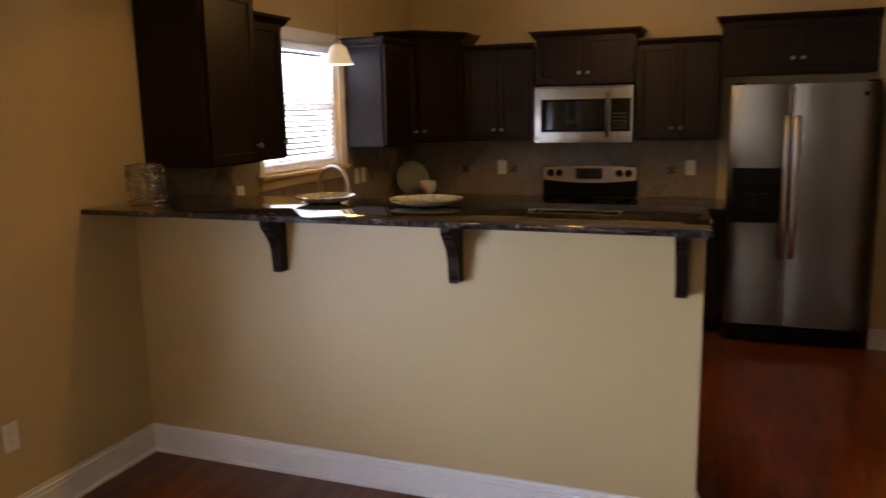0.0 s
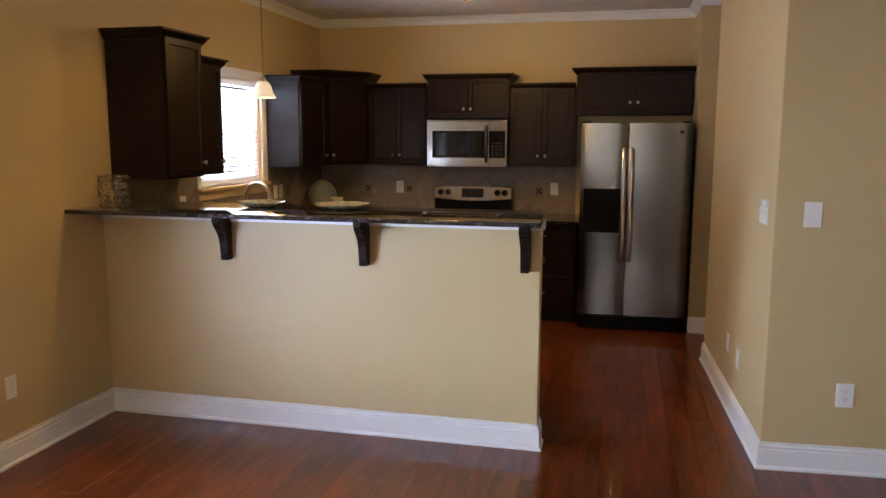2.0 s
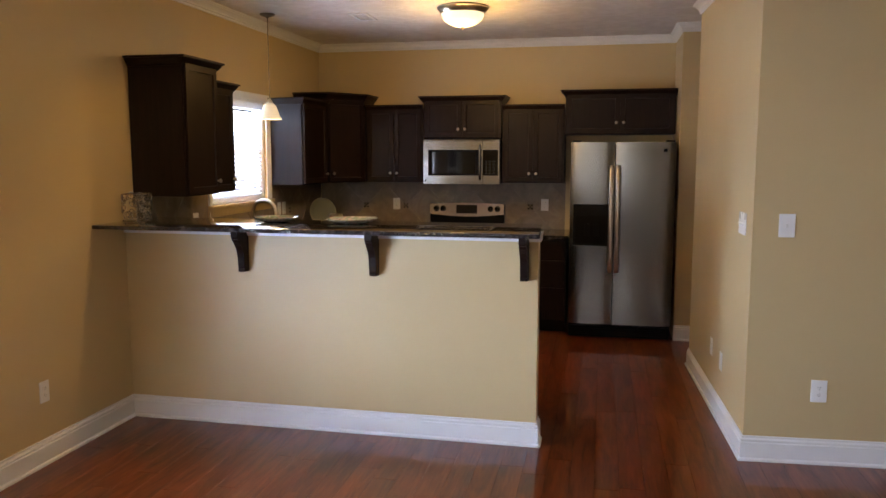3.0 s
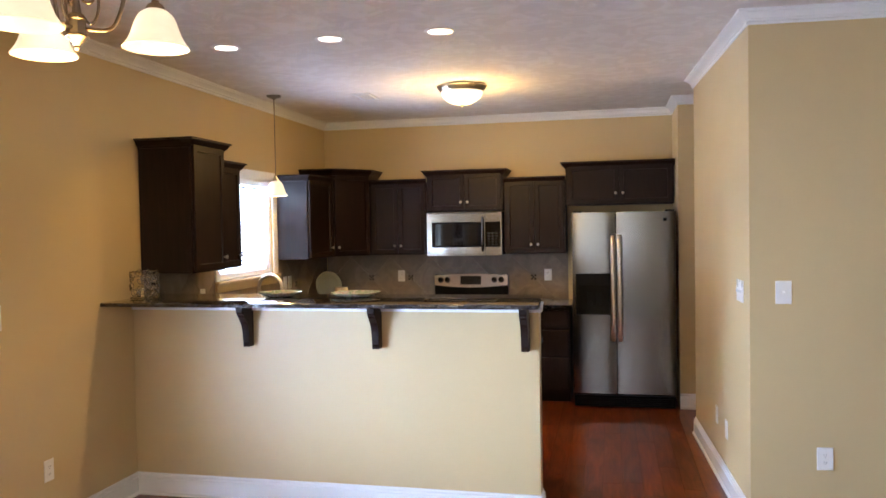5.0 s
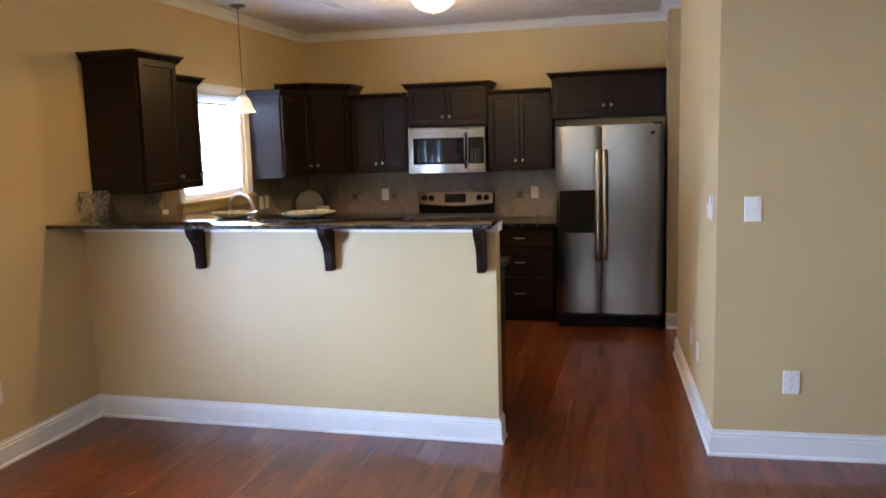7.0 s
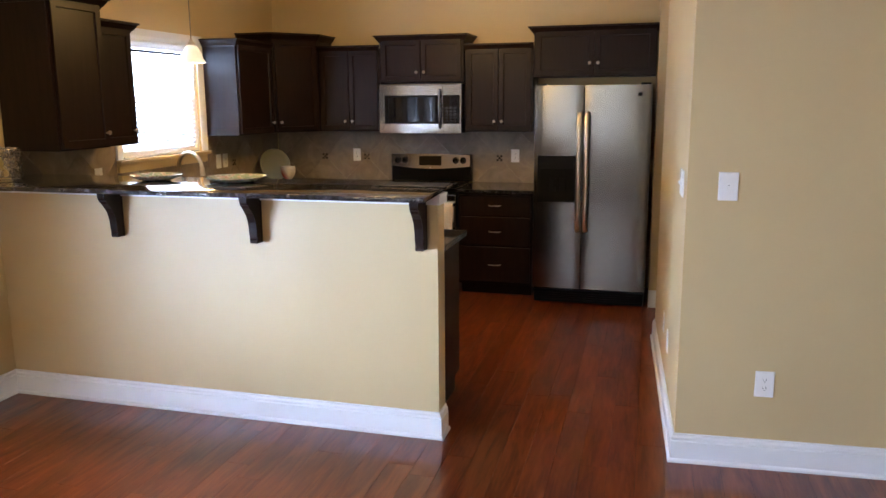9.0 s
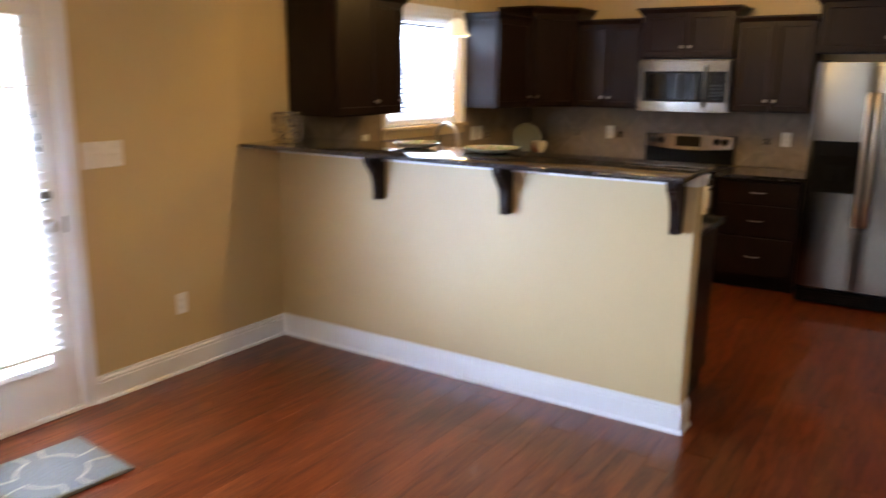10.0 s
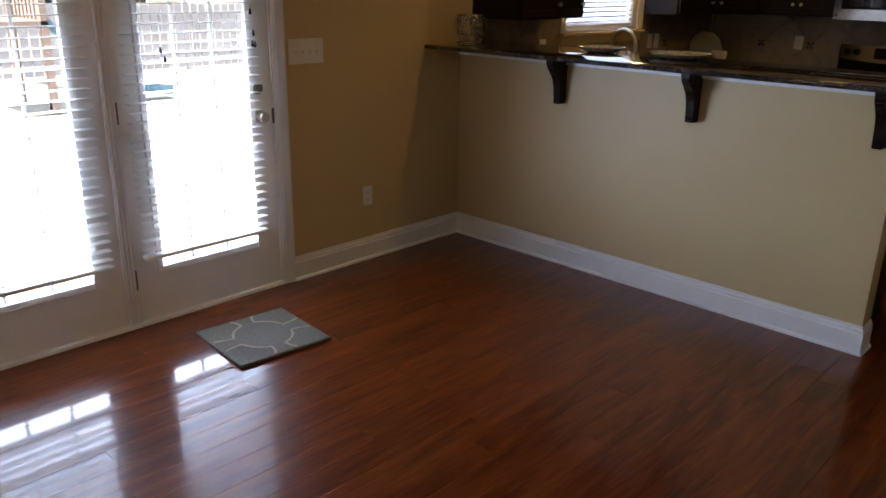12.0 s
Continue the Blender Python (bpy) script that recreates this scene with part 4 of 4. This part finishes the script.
for dx, dy in ((0.697, -0.004), (1.387, -0.04), (2.052, -0.036)):
    downlight(dx, dy)


def vent(x0, x1, y0, y1, label, n, along="x"):
    c = thing("ceiling_vent", x0, y0, H, label, "vent")
    w, d = x1 - x0, y1 - y0
    # sheet on the uncut ceiling; its colour gives the shade between the slats
    part("backing", boxes((0.012, w - 0.012, 0.012, d - 0.012, -0.002, -0.0005)), DARKSLOT, c)
    part("frame", boxes((0, w, 0, 0.025, -0.010, -0.0006), (0, w, d - 0.025, d, -0.010, -0.0006), (0, 0.025, 0.025, d - 0.025, -0.010, -0.0006), (w - 0.025, w, 0.025, d - 0.025, -0.010, -0.0006), bevel=0.002), TRIM, c)
    if along == "x":
        me = mesh_of("slat", turned(boxes((0.026, w - 0.026, -0.007, 0.007, -0.0008, 0.0008)), 35, "X"), TRIM)
    else:
        me = mesh_of("slat", turned(boxes((-0.007, 0.007, 0.026, d - 0.026, -0.0008, 0.0008)), 35, "Y"), TRIM)
    for i in range(n):
        s = new("slat", me)
        s.parent = c
        u = (i + 0.5) / n
        s.location = (0, 0.025 + (d - 0.05) * u, -0.0065) if along == "x" else (0.025 + (w - 0.05) * u, 0, -0.0065)


vent(0.895, 1.045, 1.80, 2.12, "small white ceiling air vent", 14, "x")
vent(3.60, 4.40, -0.88, -0.40, "large white slatted return air grille in the ceiling", 42, "y")

# ---- sink and tap ----
c = thing("sink", 0.31, 1.65, CT, "stainless steel kitchen sink let into the granite worktop", "sink")
part("basin", boxes((-0.19, 0.19, -0.29, 0.29, -0.18, -0.175), (-0.19, -0.185, -0.29, 0.29, -0.175, 0.002), (0.185, 0.19, -0.29, 0.29, -0.175, 0.002), (-0.185, 0.185, -0.29, -0.285, -0.175, 0.002), (-0.185, 0.185, 0.285, 0.29, -0.175, 0.002)), STEEL, c)
c = thing("tap", 0.075, 1.68, CT + 0.001, "tall arched stainless kitchen tap behind the sink", "tap")
part("base", lathe([(0, 0), (0.028, 0), (0.028, 0.01), (0.020, 0.02), (0.019, 0.07), (0.014, 0.09), (0, 0.09)], 24), STEEL, c, smooth=True)
arc = [(0, 0, 0.05), (0, 0, 0.27)] + [(0.118 - 0.118 * math.cos(math.pi * k / 12), 0, 0.262 + 0.110 * math.sin(math.pi * k / 12)) for k in range(1, 12)] + [(0.238, 0, 0.24), (0.240, 0, 0.20)]
part("spout", turned(tube(arc, [0.015] * (len(arc) - 2) + [0.0195, 0.020], 16), -12), NICKEL, c, smooth=True)
part("lever", tube([(0.0, -0.02, 0.06), (0.0, -0.045, 0.065), (0.01, -0.075, 0.10)], [0.008, 0.007, 0.006], 10), STEEL, c, smooth=True)

c = thing("soap_dispenser", 0.085, 1.83, CT + 0.001, "small satin nickel soap dispenser beside the tap", "soap dispenser")
part("body", lathe([(0, 0), (0.022, 0), (0.022, 0.006), (0.014, 0.012), (0.013, 0.10), (0.016, 0.106), (0.010, 0.116), (0, 0.118)], 20), NICKEL, c, smooth=True)
part("nozzle", tube([(0, 0, 0.10), (0.0, 0, 0.14), (0.02, 0, 0.15), (0.055, 0, 0.143)], 0.006, 10), NICKEL, c, smooth=True)

# ---- things on the bar ----
def plate_thing(x, y, r, label, seed):
    c = thing("plate", x, y, BAR + 0.0005, label, "plate")
    a = Mat("plate_glass", (0.7, 0.72, 0.7), 0.08, 0.35)
    rr = a.noise(9 + seed, 4, None, 0.6, 1.5)
    a.base_in(a.ramp(rr, [(0.35, (0.66, 0.68, 0.67)), (0.47, (0.20, 0.30, 0.19)), (0.52, (0.62, 0.60, 0.55)), (0.58, (0.32, 0.17, 0.11)), (0.64, (0.72, 0.73, 0.72))]))
    bm = lathe([(0, 0.006), (r * 0.55, 0.006), (r * 0.72, 0.012), (r * 0.98, 0.026), (r, 0.029), (r * 0.97, 0.022), (r * 0.72, 0.006), (r * 0.55, 0.0), (0, 0.0)], 48)
    part("dish", bm, a.m, c, smooth=True)
    return c


plate_thing(0.96, 0.13, 0.138, "glossy silvery glass plate with green leaf pattern on the bar", 0)
plate_thing(1.46, 0.11, 0.158, "glossy patterned glass plate in green and brown on the bar", 3)


WIRE = Mat("tarnished_silver", (0.34, 0.31, 0.27), 0.22, 1.0).m


def wire_vase():
    c = thing("candle_holder", 0.101, -0.02, BAR + 0.001, "silvery open wirework candle holder on the bar by the wall", "ornament")
    r, h = 0.088, 0.188
    rng = random.Random(4)
    for z in (0.004, h - 0.02):
        part("rim", tube([(r * math.cos(k * math.tau / 40), r * math.sin(k * math.tau / 40), z) for k in range(40)], 0.0026, 6, closed=True), WIRE, c, smooth=True)
    bm = bmesh.new()
    for i in range(66):
        a0, z0, s = rng.uniform(0, math.tau), rng.uniform(0.02, h - 0.02), rng.uniform(0.013, 0.022)
        e, ph = rng.uniform(0.6, 1.2), rng.uniform(0, 3)
        pts = []
        for k in range(14):
            th = k * math.tau / 14
            du, dv = s * math.cos(th), s * e * math.sin(th)
            u, v = du * math.cos(ph) - dv * math.sin(ph), du * math.sin(ph) + dv * math.cos(ph)
            pts.append((r * math.cos(a0 + u / r), r * math.sin(a0 + u / r), min(h, max(0.003, z0 + v))))
        tube(pts, 0.0023, 6, bm, closed=True)
    part("wirework", bm, WIRE, c, smooth=True)


wire_vase()

# plate standing in the corner of the worktop, and a small bowl
c = thing("display_plate", 0.165, 3.08, CT + 0.001, "round grey patterned plate standing on a dark easel", "plate")
DISH = paint("grey_glaze", (0.20, 0.21, 0.17), 0.25, 40, 0.1, 0.25)
bm = lathe([(0, 0.0), (0.08, 0.0), (0.11, 0.008), (0.146, 0.022), (0.148, 0.026), (0.143, 0.027), (0.107, 0.014), (0.08, 0.006), (0, 0.006)], 48)
turned(bm, 78, "X")
turned(bm, 48)
part("dish", move(bm, 0, 0, 0.165), DISH, c, smooth=True)
part("easel", tube([(-0.06, -0.03, 0.005), (-0.03, 0.02, 0.03), (0.0, 0.09, 0.10), (0.05, 0.06, 0.03), (0.08, 0.01, 0.005)], 0.005, 8), BLACK, c, smooth=True)
c = thing("bowl", 0.335, 3.02, CT + 0.001, "footed cream bowl with a red base on the worktop", "bowl")
REDW = Mat("red_white_glaze", (0.6, 0.5, 0.42), 0.25)
REDW.base_in(REDW.ramp(REDW.t.nodes["Texture Coordinate"].outputs["Generated"], [(0.3, (0.42, 0.06, 0.03)), (0.45, (0.62, 0.55, 0.42))]))
part("dish", lathe([(0, 0), (0.042, 0), (0.040, 0.008), (0.018, 0.016), (0.016, 0.034), (0.040, 0.050), (0.060, 0.080), (0.067, 0.115), (0.064, 0.158), (0.061, 0.158), (0.063, 0.115), (0.054, 0.082), (0, 0.056)], 36), REDW.m, c, smooth=True)

# ---- mat ----
MAT_X0, MAT_X1, MAT_Y0, MAT_Y1 = 0.245, 0.708, -2.155, -1.685


def door_mat():
    c = thing("door_mat", 0.262, -2.13, 0.0005, "blue grey mat with a cream trellis pattern by the patio door", "rug", "", -5)
    w, d = MAT_X1 - MAT_X0, MAT_Y1 - MAT_Y0
    a = Mat("mat_pile", (0.15, 0.185, 0.185), 0.95)
    a.base_in(a.mix(a.noise(60, 5), (0.11, 0.112, 0.10), (0.26, 0.26, 0.225)))
    a.bump(a.noise(260, 4), 0.8, 0.004)
    part("pad", boxes((0, w, 0, d, 0, 0.016), bevel=0.006, segs=2), a.m, c)
    part("backing", boxes((0.002, w - 0.002, 0.002, d - 0.002, -0.0003, 0.003)), DARKSLOT, c)
    cream = paint("mat_cream", (0.42, 0.38, 0.28), 0.95, 300, 0.6, 0.1)

    def stripe(points, wd=0.013):
        bm = bmesh.new()
        pts = [Vector(p) for p in points]
        rows = []
        for i, p in enumerate(pts):
            t = (pts[min(i + 1, len(pts) - 1)] - pts[max(i - 1, 0)]).normalized()
            n = Vector((-t.y, t.x)) * wd / 2
            rows.append([bm.verts.new((p.x + n.x, p.y + n.y, 0.0155)), bm.verts.new((p.x + n.x * 0.8, p.y + n.y * 0.8, 0.0178)), bm.verts.new((p.x - n.x * 0.8, p.y - n.y * 0.8, 0.0178)), bm.verts.new((p.x - n.x, p.y - n.y, 0.0155))])
        for q, r in zip(rows, rows[1:]):
            for k in range(3):
                bm.faces.new((q[k], q[k + 1], r[k + 1], r[k]))
        part("stripe", bm, cream, c)

    cx, cy, R = w / 2, d / 2, 0.135
    for k in range(4):
        mid = 45 + 90 * k
        arc = [(cx + R * 1.12 * math.cos(radians(mid + a)), cy + R * math.sin(radians(mid + a))) for a in range(-30, 31, 6)]
        s, e = arc[0], arc[-1]

        def leg(p, ang):
            q = (p[0] + 0.045 * math.cos(radians(ang)), p[1] + 0.045 * math.sin(radians(ang)))
            edge = 0.012
            far = (min(w - edge, max(edge, q[0] + 0.12 * math.cos(radians(ang * 1.0)))), min(d - edge, max(edge, q[1] + 0.12 * math.sin(radians(ang)))))
            return q, far
        a0 = 90 * k + (12 if k % 2 == 0 else -12) * 0 + 8
        a1 = 90 * (k + 1) - 8
        q0, f0 = leg(s, a0)
        q1, f1 = leg(e, a1)
        stripe([f0, q0, *arc, q1, f1])


door_mat()

# ---- outside ----
GRASS = Mat("dry_lawn", (0.30, 0.26, 0.15), 0.95)
GRASS.base_in(GRASS.mix(GRASS.noise(0.6, 5), (0.36, 0.34, 0.24), (0.50, 0.45, 0.34)))
structure("ground", boxes((-400, 400, -400, 400, -0.5, -0.32)), GRASS.m)
CONCRETE = paint("patio_concrete", (0.62, 0.59, 0.54), 0.85, 60, 0.3, 0.08)
structure("patio_slab", boxes((-4.2, -0.16, -5.5, 1.0, -0.319, -0.03), bevel=0.01), CONCRETE)
FENCE = paint("weathered_timber", (0.30, 0.295, 0.33), 0.85, 40, 0.3, 0.15)
c = thing("fence", -13.0, -14, -0.32, "weathered timber fence at the end of the lawn", "fence")
post = mesh_of("post", boxes((-0.05, 0.05, -0.05, 0.05, 0, 1.5)), FENCE)
board = mesh_of("board", boxes((-0.012, 0.012, -0.082, 0.082, 0.06, 1.4)), FENCE)
for i in range(13):
    p = new("post", post)
    p.parent, p.location = c, (0, i * 2.4, 0)
for i in range(150):
    p = new("slat", board)
    p.parent, p.location = c, (0.07, 0.2 + i * 0.19, 0)
part("rail", boxes((-0.03, 0.055, 0, 28.8, 0.3, 0.38), (-0.03, 0.055, 0, 28.8, 1.1, 1.18)), FENCE, c)


def playset():
    c = thing("play_set", -8.6, -0.7, -0.32, "wooden garden play set with a swing beam and a blue slide", "play set", "", 90)
    W = paint("redwood", (0.26, 0.19, 0.17), 0.8, 40, 0.3, 0.12)
    for x, y in ((0, 0), (1.3, 0), (0, 1.3), (1.3, 1.3)):
        part("post", boxes((x - 0.05, x + 0.05, y - 0.05, y + 0.05, 0, 2.6)), W, c)
    part("deck", boxes((-0.05, 1.35, -0.05, 1.35, 1.25, 1.33)), W, c)
    part("railing", boxes(*[(1.33, 1.36, 0.08 + i * 0.15, 0.15 + i * 0.15, 1.33, 1.95) for i in range(8)], (1.32, 1.37, 0, 1.3, 1.95, 2.03)), W, c)
    part("beam", boxes((0.6, 0.7, 1.3, 4.4, 2.15, 2.3)), W, c)
    part("legs", tube([(0.0, 4.5, 0), (0.65, 4.35, 2.25), (1.3, 4.5, 0)], 0.05, 6), W, c)
    bm = bmesh.new()
    prof = [(-0.25, 0.16), (-0.22, 0.0), (0.22, 0.0), (0.25, 0.16), (0.21, 0.02), (-0.21, 0.02)]
    rows = []
    for k in range(9):
        u = k / 8
        rows.append([bm.verts.new((1.4 + 2.0 * u, 0.65 + px, 1.33 - 1.25 * math.sin(u * math.pi / 2) ** 0.9 + pz)) for px, pz in prof])
    for a, b in zip(rows, rows[1:]):
        for j in range(6):
            bm.faces.new((a[j], b[j], b[(j + 1) % 6], a[(j + 1) % 6]))
    part("slide", bm, Mat("blue_plastic", (0.03, 0.14, 0.24), 0.3).m, c, "blue plastic slide")


playset()


def house(x, y, turn, w, d, h, label, wallc, roofc):
    c = thing("house", x, y, -0.32, label, "house", "neighbouring houses", turn)
    part("wall", boxes((0, d, 0, w, 0, h)), paint("siding", wallc, 0.7, 8, 0.2, 0.03), c)
    bm = bmesh.new()
    o = 0.4
    vs = [bm.verts.new(p) for p in ((-o, -o, h), (d + o, -o, h), (d + o, w + o, h), (-o, w + o, h), (d / 2, -o, h + d * 0.32), (d / 2, w + o, h + d * 0.32))]
    for f in ((0, 1, 4), (2, 3, 5), (1, 2, 5, 4), (3, 0, 4, 5), (0, 3, 2, 1)):
        bm.faces.new([vs[i] for i in f])
    part("roof", bm, paint("shingle_roof", roofc, 0.9, 20, 0.4, 0.15), c)
    for i in range(int(w / 3)):
        for z in ((0.9,) if h < 4 else (0.9, 3.6)):
            win = part("window", boxes((d + 0.001, d + 0.05, 1.2 + i * 3, 2.3 + i * 3, z, z + 1.3)), DOORWHITE, c)
            part("pane", boxes((d + 0.051, d + 0.055, 1.28 + i * 3, 2.22 + i * 3, z + 0.08, z + 1.22)), BLACKGLASS, win)


house(-38, -20, 0, 15, 9, 5.4, "two storey house with pale blue grey siding beyond the fence", (0.40, 0.45, 0.52), (0.13, 0.12, 0.12))
house(-36, 0, 0, 13, 9, 3.0, "single storey house with beige siding beyond the fence", (0.50, 0.46, 0.40), (0.16, 0.13, 0.11))
house(-40, 18, 0, 15, 9, 5.4, "two storey pale house beyond the fence", (0.5, 0.5, 0.5), (0.14, 0.13, 0.13))

# ---- splashback tiles ----
def clip(poly, axis, value, keep_less):
    out = []
    for i, p in enumerate(poly):
        q = poly[(i + 1) % len(poly)]
        pin = (p[axis] <= value) == keep_less
        qin = (q[axis] <= value) == keep_less
        if pin:
            out.append(p)
        if pin != qin:
            u = (value - p[axis]) / (q[axis] - p[axis])
            out.append((p[0] + (q[0] - p[0]) * u, p[1] + (q[1] - p[1]) * u))
    return out


def splash(name, x0, x1, z0, z1, frame_m, phase, accents):
    """Square stone tiles laid on the diagonal in the plane local y = 0, facing -y."""
    w = structure(name, boxes((x0, x1, -0.004, -0.0005, z0, z1)), GROUT)
    w.matrix_world = frame_m
    half, g = 0.2155, 0.0022
    whole = None
    zc = 1.152
    for j in range(-2, 3):
        for i in range(-2, 20):
            cx = phase + half + i * 2 * half + (half if j % 2 else 0) - 4 * half
            cz = zc + j * half
            r = half - g
            d = [(cx - r, cz), (cx, cz - r), (cx + r, cz), (cx, cz + r)]
            for axis, value, less in ((0, x0 + g, False), (0, x1 - g, True), (1, z0 + g, False), (1, z1 - g, True)):
                d = clip(d, axis, value, less) if d else d
            if len(d) < 3:
                continue
            area = abs(sum(p[0] * q[1] - q[0] * p[1] for p, q in zip(d, d[1:] + d[:1]))) / 2
            if area < 2e-4:
                continue
            bm = bmesh.new()
            mx, mz = sum(p[0] for p in d) / len(d), sum(p[1] for p in d) / len(d)
            front = [bm.verts.new((p[0] - mx - 0.0015 * (1 if p[0] > mx else -1), -0.010, p[1] - mz - 0.0015 * (1 if p[1] > mz else -1))) for p in d]
            mid = [bm.verts.new((p[0] - mx, -0.0085, p[1] - mz)) for p in d]
            back = [bm.verts.new((p[0] - mx, -0.004, p[1] - mz)) for p in d]
            bm.faces.new(front)
            for a, b in ((front, mid), (mid, back)):
                for k in range(len(d)):
                    n = (k + 1) % len(d)
                    bm.faces.new((a[k], a[n], b[n], b[k]))
            t = new("tile", mesh_of("tile", bm, TILE))
            t.parent, t.location = w, (mx, 0, mz)
    for ax, az in accents:
        acc = part("accent_tile", boxes((ax - 0.027, ax + 0.027, -0.0112, -0.0101, az - 0.027, az + 0.027)), TILE, w)
        for sx in (-1, 0, 1):
            for sz in (-1, 0, 1):
                part("chip", boxes((ax + sx * 0.0175 - 0.008, ax + sx * 0.0175 + 0.008, -0.0135, -0.0113, az + sz * 0.0175 - 0.008, az + sz * 0.0175 + 0.008)),
                     BLACKGLASS if (sx + sz) % 2 == 0 else TILE, acc)
    return w


WEST = pose(0, 0, 0, 0, 0, 90)
splash("splashback_north", 0.012, 2.58, CT, Z0, pose(0, YB, 0), 0.507, [(0.507, 1.152), (0.938, 1.152), (2.231, 1.152)])
splash("splashback_west_a", 2.20, YB - 0.012, CT, Z0, WEST, 2.62, [(2.62, 1.152)])
splash("splashback_west_b", PT + 0.001, 1.05, CT, Z0 + 0.005, WEST, 2.62 - 0.431 * 3, [])
splash("splashback_west_c", 1.05, 2.20, CT, 1.195, WEST, 2.62 - 0.431 * 3, [])

# ---- floor planks ----
floor_ob = bpy.data.objects["floor"]
rng = random.Random(7)
verts, faces = [], []
count = 0
col = 0
x = 0.928 - 8 * PW
while x < BX:
    y = BACK - rng.random() * PL
    while y < YB:
        y1 = y + PL
        if x < 3.70 and y1 > -4.3 and y1 < 3.3 and count < 300:
            p = new("plank", plank_mesh)
            p.parent, p.location = floor_ob, (x, y, 0)
            count += 1
        else:
            b = len(verts)
            e = 0.0005
            verts += [(x + e, y + e, 0), (x + PW - e, y + e, 0), (x + PW - e, y1 - e, 0), (x + e, y1 - e, 0)]
            faces.append((b, b + 1, b + 2, b + 3))
        y = y1
    x += PW
me = bpy.data.meshes.new("far_planks")
me.from_pydata(verts, [], faces)
me.materials.append(PLANK)
far = new("far_planks", me)
far.parent = floor_ob
tagged(far, kind="stuff")
